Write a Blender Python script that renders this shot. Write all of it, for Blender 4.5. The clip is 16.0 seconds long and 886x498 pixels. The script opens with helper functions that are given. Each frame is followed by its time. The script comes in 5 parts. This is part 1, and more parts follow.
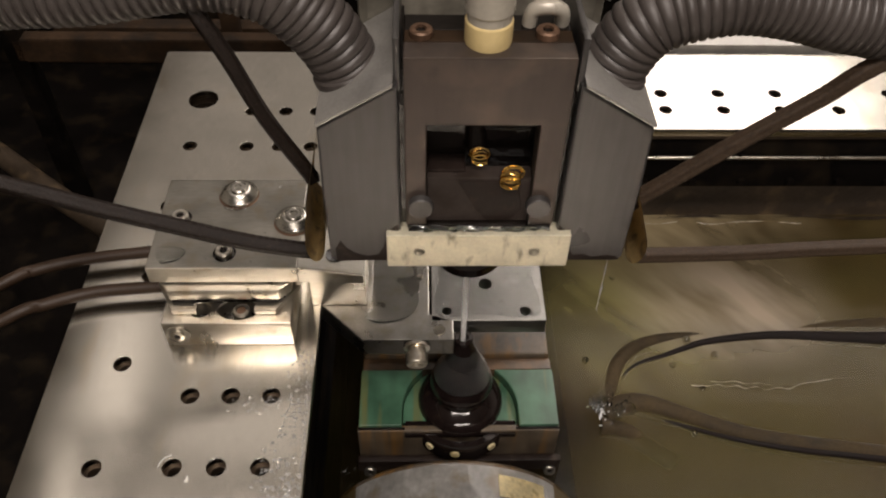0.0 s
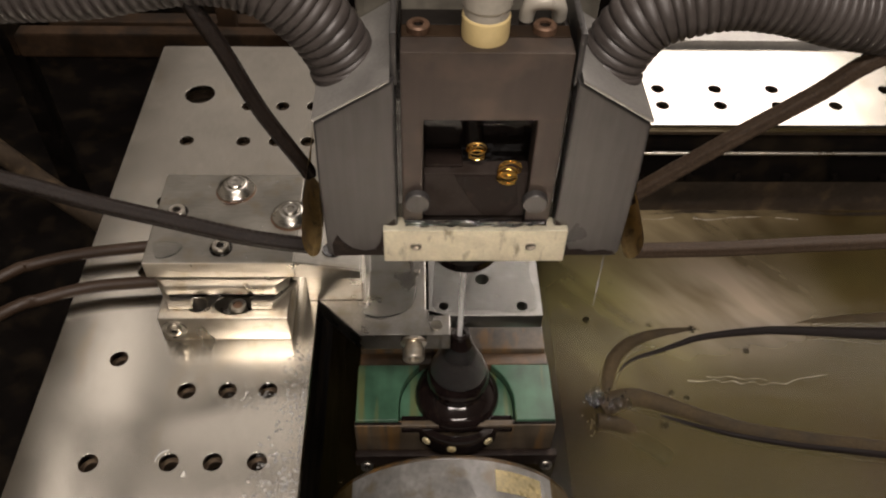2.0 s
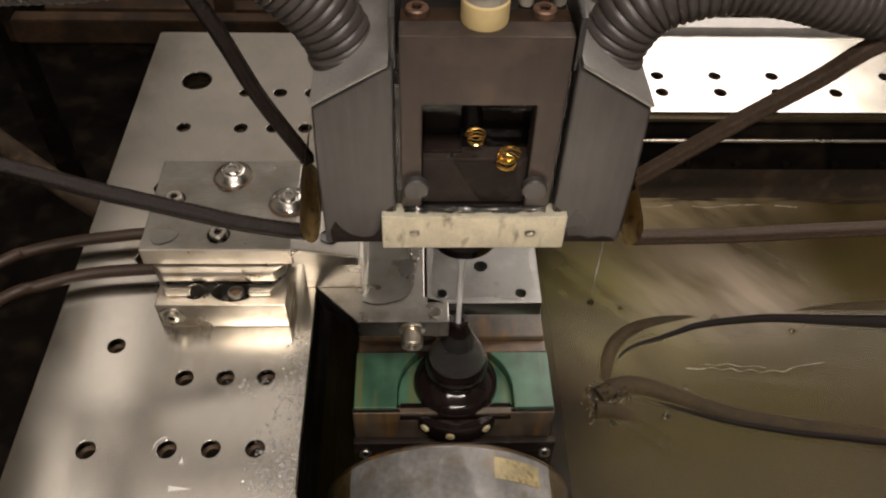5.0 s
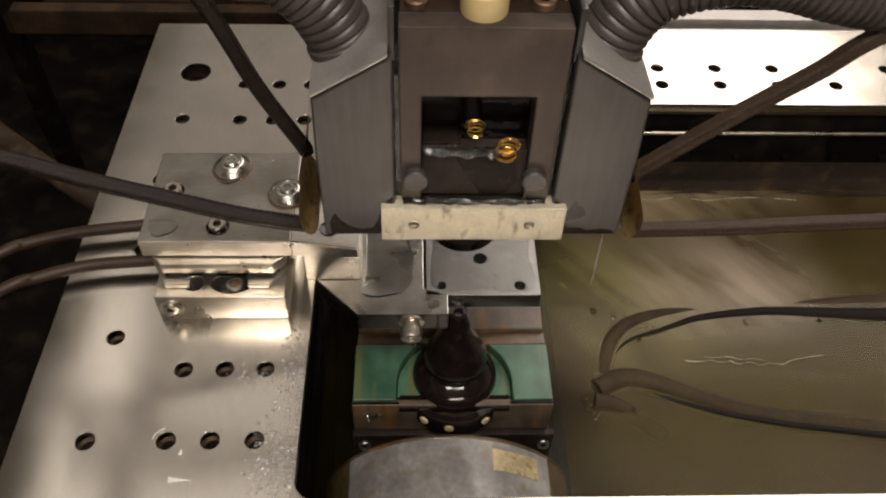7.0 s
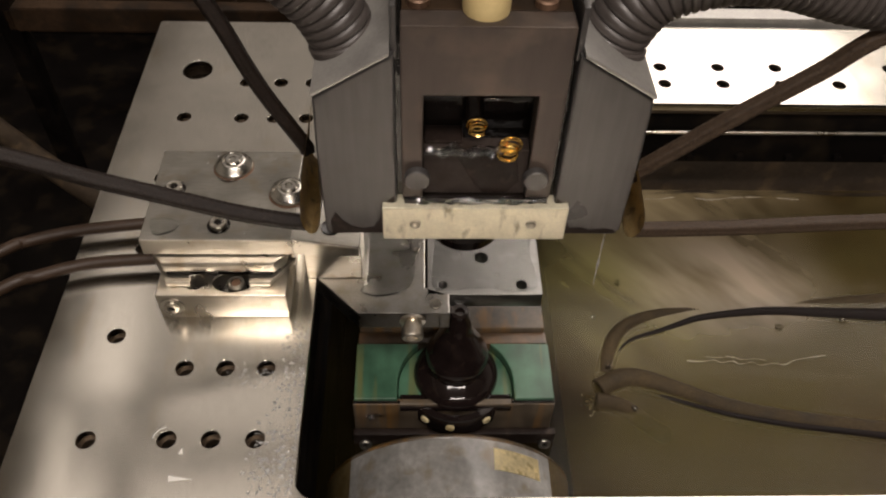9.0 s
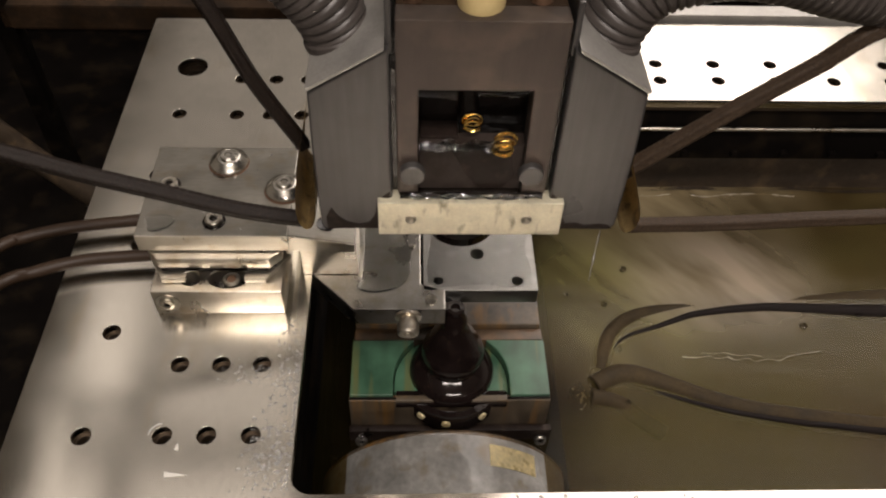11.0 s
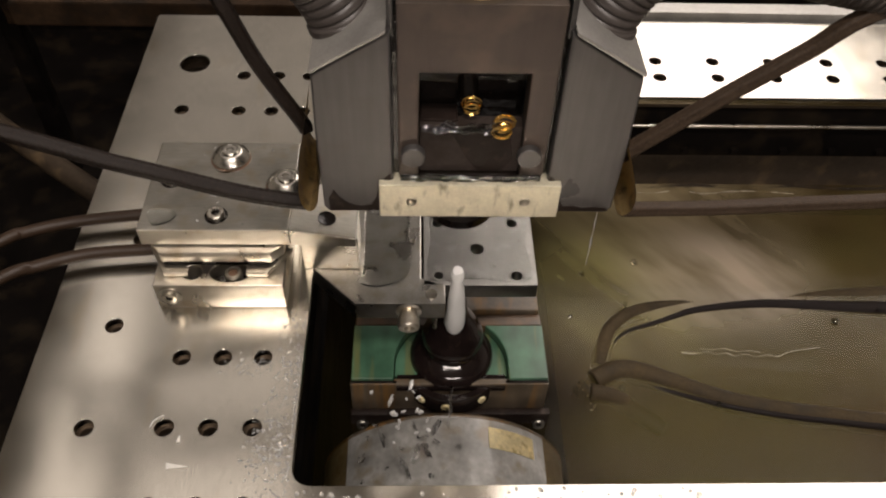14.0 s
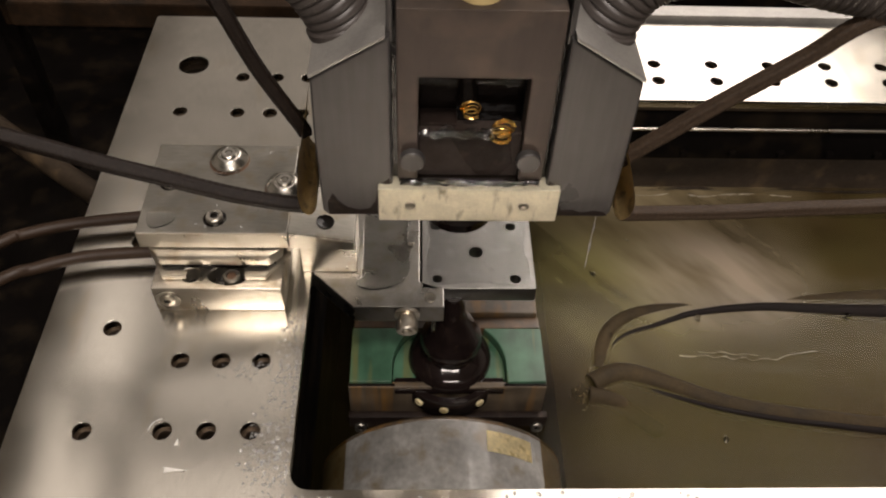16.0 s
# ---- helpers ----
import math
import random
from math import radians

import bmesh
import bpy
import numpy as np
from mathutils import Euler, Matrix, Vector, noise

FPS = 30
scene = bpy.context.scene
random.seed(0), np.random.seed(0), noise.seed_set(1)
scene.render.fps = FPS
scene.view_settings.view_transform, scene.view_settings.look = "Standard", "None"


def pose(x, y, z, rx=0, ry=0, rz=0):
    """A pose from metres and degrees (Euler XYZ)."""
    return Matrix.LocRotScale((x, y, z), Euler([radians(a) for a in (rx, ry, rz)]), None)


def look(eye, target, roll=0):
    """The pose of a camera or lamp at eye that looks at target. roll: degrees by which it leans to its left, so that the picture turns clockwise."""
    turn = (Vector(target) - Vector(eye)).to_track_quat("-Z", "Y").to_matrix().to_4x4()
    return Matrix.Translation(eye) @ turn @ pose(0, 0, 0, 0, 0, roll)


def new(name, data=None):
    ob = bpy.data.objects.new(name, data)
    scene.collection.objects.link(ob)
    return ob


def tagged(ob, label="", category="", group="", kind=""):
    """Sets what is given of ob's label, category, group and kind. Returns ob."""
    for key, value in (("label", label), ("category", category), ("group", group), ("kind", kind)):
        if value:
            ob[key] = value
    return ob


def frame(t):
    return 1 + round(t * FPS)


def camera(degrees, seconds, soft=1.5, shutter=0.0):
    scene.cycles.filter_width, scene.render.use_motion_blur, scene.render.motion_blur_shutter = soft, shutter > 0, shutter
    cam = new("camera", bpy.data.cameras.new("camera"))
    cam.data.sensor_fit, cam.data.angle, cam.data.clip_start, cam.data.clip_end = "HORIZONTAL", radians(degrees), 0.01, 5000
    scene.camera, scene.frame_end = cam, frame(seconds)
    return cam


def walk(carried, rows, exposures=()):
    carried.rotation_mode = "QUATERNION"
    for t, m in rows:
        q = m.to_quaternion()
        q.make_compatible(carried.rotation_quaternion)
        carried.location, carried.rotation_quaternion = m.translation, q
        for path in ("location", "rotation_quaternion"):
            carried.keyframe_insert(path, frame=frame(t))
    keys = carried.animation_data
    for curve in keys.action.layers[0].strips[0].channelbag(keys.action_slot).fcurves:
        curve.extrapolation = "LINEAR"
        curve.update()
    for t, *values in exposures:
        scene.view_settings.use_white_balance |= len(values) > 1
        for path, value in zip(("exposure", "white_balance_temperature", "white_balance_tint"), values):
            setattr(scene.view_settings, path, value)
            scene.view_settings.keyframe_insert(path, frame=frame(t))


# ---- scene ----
cam = camera(56.9, 16.0, soft=2.1)
PATH = [
    (0, (0.11297, -0.17951, 0.34146), (0.16653, 1.17248, -1.13139), 1.56),
    (0.5, (0.11209, -0.17928, 0.341), (0.16937, 1.1698, -1.13437), 1.72),
    (1, (0.11279, -0.17906, 0.3411), (0.17028, 1.16436, -1.13941), 1.80),
    (1.5, (0.11267, -0.17898, 0.34122), (0.17071, 1.16249, -1.14105), 1.83),
    (2, (0.11303, -0.17977, 0.34137), (0.17399, 1.16419, -1.13851), 1.86),
    (2.5, (0.11364, -0.17963, 0.34131), (0.17638, 1.16356, -1.1392), 1.83),
    (3, (0.11311, -0.18078, 0.34129), (0.17693, 1.16099, -1.14046), 1.86),
    (3.5, (0.11385, -0.17993, 0.34004), (0.17739, 1.15879, -1.14448), 1.84),
    (4, (0.11315, -0.1794, 0.33932), (0.17747, 1.1533, -1.15057), 1.95),
    (6.5, (0.11258, -0.17979, 0.33914), (0.17985, 1.13621, -1.16539), 2.17),
    (7, (0.11274, -0.17977, 0.33878), (0.18047, 1.13195, -1.16947), 2.23),
    (7.5, (0.1131, -0.17926, 0.33859), (0.17828, 1.12988, -1.17201), 2.18),
    (8, (0.11347, -0.17906, 0.33783), (0.17674, 1.12858, -1.17415), 2.15),
    (8.5, (0.11271, -0.17954, 0.338), (0.17751, 1.1282, -1.17383), 2.30),
    (9, (0.11296, -0.1787, 0.33837), (0.17614, 1.12961, -1.17303), 2.25),
    (11.5, (0.1136, -0.18026, 0.33732), (0.18667, 1.12503, -1.17625), 2.50),
    (12, (0.11417, -0.18037, 0.33775), (0.18682, 1.12314, -1.17737), 2.49),
    (12.5, (0.11441, -0.18169, 0.3373), (0.18624, 1.12314, -1.17672), 2.46),
    (13, (0.1142, -0.18207, 0.33738), (0.18727, 1.12247, -1.17683), 2.54),
    (13.5, (0.1142, -0.18269, 0.3383), (0.18429, 1.12139, -1.17645), 2.46),
    (14, (0.11356, -0.18372, 0.33793), (0.18333, 1.12211, -1.17532), 2.52),
    (14.5, (0.11338, -0.18487, 0.33773), (0.1816, 1.1237, -1.17322), 2.54),
    (15, (0.11211, -0.18467, 0.33879), (0.18208, 1.11765, -1.17748), 2.70),
    (15.5, (0.11355, -0.18434, 0.33707), (0.18606, 1.1249, -1.1731), 2.67),
    (16, (0.1131, -0.18206, 0.33922), (0.18827, 1.12242, -1.17494), 2.86),
]
walk(cam, [(t, look(eye, target, roll)) for t, eye, target, roll in PATH])

# ---- light: a dim workshop room with fluorescent ceiling fixtures and added fill lamps ----
world = bpy.data.worlds.new("room_air")
scene.world = world
world.use_nodes = True
world.node_tree.nodes["Background"].inputs[0].default_value = (1.0, 0.93, 0.82, 1)
world.node_tree.nodes["Background"].inputs[1].default_value = 0.03
scene.view_settings.exposure = 0.30


def area_lamp(name, centre, target, sx, sy, watts, colour):
    d = bpy.data.lights.new(name, "AREA")
    d.shape, d.size, d.size_y, d.energy, d.color = "RECTANGLE", sx, sy, watts, colour
    ob = new(name, d)
    ob.matrix_world = look(centre, target)
    return ob


TUBE_WHITE = (1.0, 0.882, 0.805)
area_lamp("fluorescent_and_fill_light", (1.30, 2.40, 1.9), (1.30, 2.40, 0), 1.5, 2.2, 50, TUBE_WHITE)
area_lamp("fluorescent_and_fill_light", (1.10, 0.80, 1.9), (1.10, 0.80, 0), 1.5, 0.6, 13, TUBE_WHITE)
area_lamp("fluorescent_and_fill_light", (-0.865, 1.05, 1.9), (-0.865, 1.05, 0), 0.20, 1.30, 1.0, TUBE_WHITE)
area_lamp("fluorescent_and_fill_light", (-0.455, 0.82, 1.9), (-0.455, 0.82, 0), 0.46, 0.85, 1.25, TUBE_WHITE)
# Unseen lamp added to brighten the rear left of the table.
area_lamp("fluorescent_and_fill_light", (-0.42, 2.75, 1.9), (-0.42, 2.75, 0), 1.15, 1.7, 1.9, TUBE_WHITE)
# Added front fill for the head, bar and arm housing.
area_lamp("fluorescent_and_fill_light", (0.20, -0.70, 1.9), (0.20, -0.70, 0), 1.3, 0.3, 31, TUBE_WHITE)
# Low front fill, added for highlights on the nozzle.
area_lamp("fluorescent_and_fill_light", (0.30, -1.70, 1.5), (0.2, 0.1, 0), 1.2, 0.12, 13, TUBE_WHITE)


# ---- materials ----
def mat(name, base, rough=0.5, metal=0.0, var=0.25, scale=60.0, fine=500.0, bump=0.15, stain=None, stain_amt=0.0,
        stretch=(1, 1, 1), coat=0.0, depth=0.0004, spec=0.5, streak=(1, 1, 1)):
    """Base colour varied by coarse and fine noise, an optional stain colour, and a fine relief."""
    m = bpy.data.materials.new(name)
    m.use_nodes = True
    nt = m.node_tree
    N, L = nt.nodes, nt.links
    b = N["Principled BSDF"]
    co = N.new("ShaderNodeTexCoord")
    mp = N.new("ShaderNodeMapping")
    mp.inputs["Scale"].default_value = stretch
    L.new(co.outputs["Object"], mp.inputs["Vector"])
    n1, n2 = N.new("ShaderNodeTexNoise"), N.new("ShaderNodeTexNoise")
    n1.inputs["Scale"].default_value, n1.inputs["Detail"].default_value = scale, 5
    n2.inputs["Scale"].default_value, n2.inputs["Detail"].default_value = fine, 3
    L.new(co.outputs["Object"], n1.inputs["Vector"])
    L.new(mp.outputs[0], n2.inputs["Vector"])
    r1 = N.new("ShaderNodeMapRange")
    r1.inputs[1].default_value, r1.inputs[2].default_value = 0.3, 0.7
    r1.inputs[3].default_value, r1.inputs[4].default_value = 1 - var, 1 + var * 0.5
    L.new(n1.outputs[0], r1.inputs[0])
    r2 = N.new("ShaderNodeMapRange")
    r2.inputs[1].default_value, r2.inputs[2].default_value = 0.3, 0.7
    r2.inputs[3].default_value, r2.inputs[4].default_value = 1 - var * 0.5, 1 + var * 0.3
    L.new(n2.outputs[0], r2.inputs[0])
    mul = N.new("ShaderNodeMath")
    mul.operation = "MULTIPLY"
    L.new(r1.outputs[0], mul.inputs[0]), L.new(r2.outputs[0], mul.inputs[1])
    mix = N.new("ShaderNodeMix")
    mix.data_type, mix.blend_type = "RGBA", "MULTIPLY"
    mix.inputs[0].default_value = 1
    mix.inputs[6].default_value = (*base, 1)
    L.new(mul.outputs[0], mix.inputs[7])
    out = mix.outputs[2]
    if stain:
        n3 = N.new("ShaderNodeTexNoise")
        n3.inputs["Scale"].default_value, n3.inputs["Detail"].default_value = scale * 1.7, 8
        off = N.new("ShaderNodeMapping")
        off.inputs["Location"].default_value = (3.1, 1.7, 5.3)
        off.inputs["Scale"].default_value = streak
        L.new(co.outputs["Object"], off.inputs["Vector"])
        L.new(off.outputs[0], n3.inputs["Vector"])
        r3 = N.new("ShaderNodeMapRange")
        r3.inputs[1].default_value, r3.inputs[2].default_value = 0.62 - stain_amt * 0.35, 0.80 - stain_amt * 0.35
        L.new(n3.outputs[0], r3.inputs[0])
        m2 = N.new("ShaderNodeMix")
        m2.data_type = "RGBA"
        m2.inputs[7].default_value = (*stain, 1)
        L.new(r3.outputs[0], m2.inputs[0]), L.new(out, m2.inputs[6])
        out = m2.outputs[2]
    L.new(out, b.inputs["Base Color"])
    rr = N.new("ShaderNodeMapRange")
    rr.inputs[1].default_value, rr.inputs[2].default_value = 0.3, 0.7
    rr.inputs[3].default_value, rr.inputs[4].default_value = max(0.02, rough * 0.8), min(1, rough * 1.2)
    L.new(n1.outputs[0], rr.inputs[0])
    L.new(rr.outputs[0], b.inputs["Roughness"])
    b.inputs["Metallic"].default_value = metal
    b.inputs["Coat Weight"].default_value = coat
    b.inputs["Coat Roughness"].default_value = 0.06
    b.inputs["Specular IOR Level"].default_value = spec
    if bump:
        bp = N.new("ShaderNodeBump")
        bp.inputs["Strength"].default_value, bp.inputs["Distance"].default_value = bump, depth
        L.new(n2.outputs[0], bp.inputs["Height"])
        L.new(bp.outputs[0], b.inputs["Normal"])
    return m


def brushed(m, amount):
    """Highlights drawn out along the table's length by the grinding marks."""
    N, L = m.node_tree.nodes, m.node_tree.links
    way = N.new("ShaderNodeCombineXYZ")
    way.inputs[1].default_value = 1
    b = N["Principled BSDF"]
    b.inputs["Anisotropic"].default_value = amount
    L.new(way.outputs[0], b.inputs["Tangent"])


STEEL = mat("ground_steel_plate", (0.55, 0.52, 0.455), 0.17, 1.0, 0.16, 28, 900, 0.005, (0.46, 0.40, 0.30), 0.12, (1, 0.15, 1), streak=(1, 0.3, 1))
brushed(STEEL, 0.9)
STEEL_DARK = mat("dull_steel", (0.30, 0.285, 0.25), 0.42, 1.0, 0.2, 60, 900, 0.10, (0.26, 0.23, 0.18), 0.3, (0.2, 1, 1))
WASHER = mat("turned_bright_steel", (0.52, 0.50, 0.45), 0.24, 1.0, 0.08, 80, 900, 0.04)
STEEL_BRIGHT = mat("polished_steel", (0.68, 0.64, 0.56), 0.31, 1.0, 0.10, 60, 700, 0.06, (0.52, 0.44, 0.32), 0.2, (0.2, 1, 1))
WORK = mat("wet_machined_steel", (0.215, 0.21, 0.197), 0.38, 1.0, 0.16, 60, 900, 0.06, (0.25, 0.25, 0.24), 0.25)
BRACKET = mat("wet_bracket_steel", (0.28, 0.268, 0.245), 0.30, 1.0, 0.2, 70, 900, 0.08, (0.24, 0.22, 0.18), 0.3)
HEAD = mat("dark_anodised_metal", (0.057, 0.044, 0.037), 0.40, 0.35, 0.25, 30, 300, 0.06, (0.085, 0.064, 0.050), 0.35, (1, 1, 0.1))
CHEEK = mat("grey_coated_metal", (0.069, 0.066, 0.064), 0.32, 0.45, 0.26, 28, 420, 0.08, (0.062, 0.056, 0.052), 0.2, (1, 1, 0.06))
LID = mat("worn_grey_cover_metal", (0.32, 0.31, 0.29), 0.36, 0.5, 0.2, 60, 700, 0.06)
NICKEL = mat("plated_bar_metal", (0.66, 0.62, 0.47), 0.38, 0.45, 0.16, 120, 700, 0.06, (0.20, 0.17, 0.11), 0.12, streak=(1, 1, 0.4))
BLACK = mat("black_wet_rubber", (0.009, 0.006, 0.0055), 0.08, 0.0, 0.3, 120, 110, 0.14, (0.018, 0.012, 0.009), 0.2, depth=0.0012)
# Near black: the shade in tank and well is put into this colour.
DARKWALL = mat("shade_dark_tank_paint", (0.0038, 0.0030, 0.0025), 0.7, 0.0, 0.4, 25, 200, 0.2, (0.011, 0.008, 0.005), 0.3, spec=0.03)
# Wet and near black: shade inside gaps, slots and window is in the colour.
RECESS = mat("shaded_wet_recess", (0.008, 0.006, 0.005), 0.14, 0.0, 0.3, 90, 90, 0.35, depth=0.002, spec=0.25)
GREEN = mat("green_enamel_paint", (0.042, 0.104, 0.062), 0.36, 0.0, 0.5, 50, 110, 0.05, (0.100, 0.100, 0.032), 0.28, (1, 0.12, 1), coat=0.15, streak=(1.5, 0.10, 0.3))
RUSTY = mat("brown_stained_block", (0.088, 0.068, 0.046), 0.38, 0.0, 0.5, 60, 220, 0.12, (0.150, 0.080, 0.024), 0.38, (1, 1, 0.12), coat=0.12, streak=(1.4, 0.5, 0.08))
RUSTBACK = mat("rust_brown_back", (0.080, 0.046, 0.022), 0.34, 0.0, 0.55, 40, 200, 0.15, (0.030, 0.022, 0.014), 0.45, coat=0.2)
CASTING = mat("grey_painted_casting", (0.235, 0.230, 0.215), 0.35, 0.0, 0.4, 45, 300, 0.06, (0.135, 0.108, 0.070), 0.22, coat=0.35)
BRASS = mat("brass_plate", (0.82, 0.71, 0.42), 0.38, 0.25, 0.3, 90, 500, 0.05, (0.36, 0.27, 0.10), 0.20)
BRASSWIRE = mat("brass_wire_scrap", (0.90, 0.62, 0.20), 0.16, 1.0, 0.1, 400, 900, 0.0)
HOSE = mat("corrugated_plastic", (0.052, 0.044, 0.040), 0.44, 0.0, 0.2, 60, 600, 0.05)
BRAID = mat("braided_sleeve", (0.012, 0.008, 0.006), 0.46, 0.0, 0.45, 700, 1600, 0.8, (0.045, 0.030, 0.022), 0.10, depth=0.0005, spec=0.18)
BRAID_BROWN = mat("brown_braided_sleeve", (0.042, 0.028, 0.018), 0.5, 0.0, 0.40, 700, 1600, 0.8, (0.08, 0.055, 0.037), 0.10, depth=0.0005, spec=0.18)
TUBE = mat("brown_rubber_tube", (0.030, 0.018, 0.011), 0.45, 0.0, 0.25, 60, 500, 0.08, spec=0.25)
SUNK = mat("ribbed_brown_hose", (0.043, 0.031, 0.016), 0.7, 0.0, 0.4, 60, 500, 0.1, spec=0.15)
# Black for the hose bores and the painted shadow beside the sunken hoses.
SUNKBLACK = mat("black_hose_shade", (0.010, 0.007, 0.006), 0.6, 0.0, 0.3, 60, 500, 0.1, spec=0.12)
THREAD = mat("dark_thread_steel", (0.080, 0.058, 0.040), 0.45, 0.7, 0.3, 200, 900, 0.1)
RAIL = mat("brown_painted_rail", (0.030, 0.018, 0.010), 0.6, 0.0, 0.4, 30, 300, 0.1, (0.014, 0.010, 0.007), 0.4, spec=0.1)
MUD = mat("silted_tank_bottom", (0.12, 0.095, 0.048), 0.8, 0.0, 0.35, 14, 60, 0.1, (0.09, 0.066, 0.033), 0.4)
IVORY = mat("ivory_plastic_ring", (0.66, 0.52, 0.25), 0.4, 0.0, 0.1, 60, 500, 0.03)
CLEARISH = mat("grey_fitting", (0.42, 0.39, 0.33), 0.3, 0.2, 0.15, 60, 500, 0.03)
RUSTBOLT = mat("rusty_screw", (0.16, 0.095, 0.06), 0.5, 0.6, 0.4, 200, 900, 0.2)
PLASTER = mat("room_plaster", (0.33, 0.31, 0.28), 0.8, 0.0, 0.1, 3, 60, 0.1)
LEAF = mat("brass_loop_metal", (0.38, 0.28, 0.13), 0.38, 0.5, 0.25, 120, 600, 0.05, (0.14, 0.10, 0.06), 0.3)


def clear(name, colour, rough=0.02, ior=1.33):
    m = bpy.data.materials.new(name)
    m.use_nodes = True
    b = m.node_tree.nodes["Principled BSDF"]
    b.inputs["Base Color"].default_value = (*colour, 1)
    b.inputs["Roughness"].default_value = rough
    b.inputs["IOR"].default_value = ior
    b.inputs["Transmission Weight"].default_value = 1
    return m


FROTH = mat("frothy_water", (0.80, 0.80, 0.78), 0.25, 0.0, 0.15, 300, 900, 0.2, coat=0.3)
PAINT = mat("column_paint", (0.20, 0.185, 0.15), 0.5, 0.0, 0.25, 30, 300, 0.1, (0.08, 0.07, 0.055), 0.3)
# Pale colour for painted highlights on the water.
GLINT = mat("pale_water_glint", (0.30, 0.262, 0.195), 0.35, 0.0, 0.4, 200, 900, 0.2)
SCRATCH = mat("white_scuff", (0.75, 0.73, 0.68), 0.5, 0.3, 0.1, 200, 900, 0.05)
STAIN = mat("dark_brown_strip", (0.036, 0.026, 0.017), 0.6, 0.0, 0.4, 30, 300, 0.1, (0.08, 0.055, 0.03), 0.2, spec=0.15)
RIPPLE = clear("rippling_water", (0.97, 0.98, 0.98), 0.09)
DROP = clear("clear_water", (0.97, 0.98, 0.98))
WETFACE = mat("wet_dark_face", (0.016, 0.011, 0.009), 0.42, 0.0, 0.3, 90, 120, 0.25, (0.035, 0.026, 0.020), 0.2, depth=0.0015, spec=0.12)
SILL = mat("dull_brown_face", (0.036, 0.028, 0.024), 0.5, 0.0, 0.3, 60, 400, 0.1, (0.022, 0.016, 0.013), 0.3, spec=0.15)
BUBBLE = clear("bubble_film", (0.98, 0.98, 0.96), 0.03, 1.4)
SPLASHED = clear("splashed_drops", (0.95, 0.95, 0.93), 0.04)
SPLASHED.node_tree.nodes["Principled BSDF"].inputs["Transmission Weight"].default_value = 0.80
SPURT = clear("frothing_water", (0.93, 0.93, 0.91), 0.20)
SPURT.node_tree.nodes["Principled BSDF"].inputs["Transmission Weight"].default_value = 0.45
MIST = clear("misty_film", (0.92, 0.92, 0.90), 0.22)
MIST.node_tree.nodes["Principled BSDF"].inputs["Transmission Weight"].default_value = 0.985
JETMAT = clear("jet_water", (0.92, 0.92, 0.90), 0.35)
JETMAT.node_tree.nodes["Principled BSDF"].inputs["Transmission Weight"].default_value = 0.55


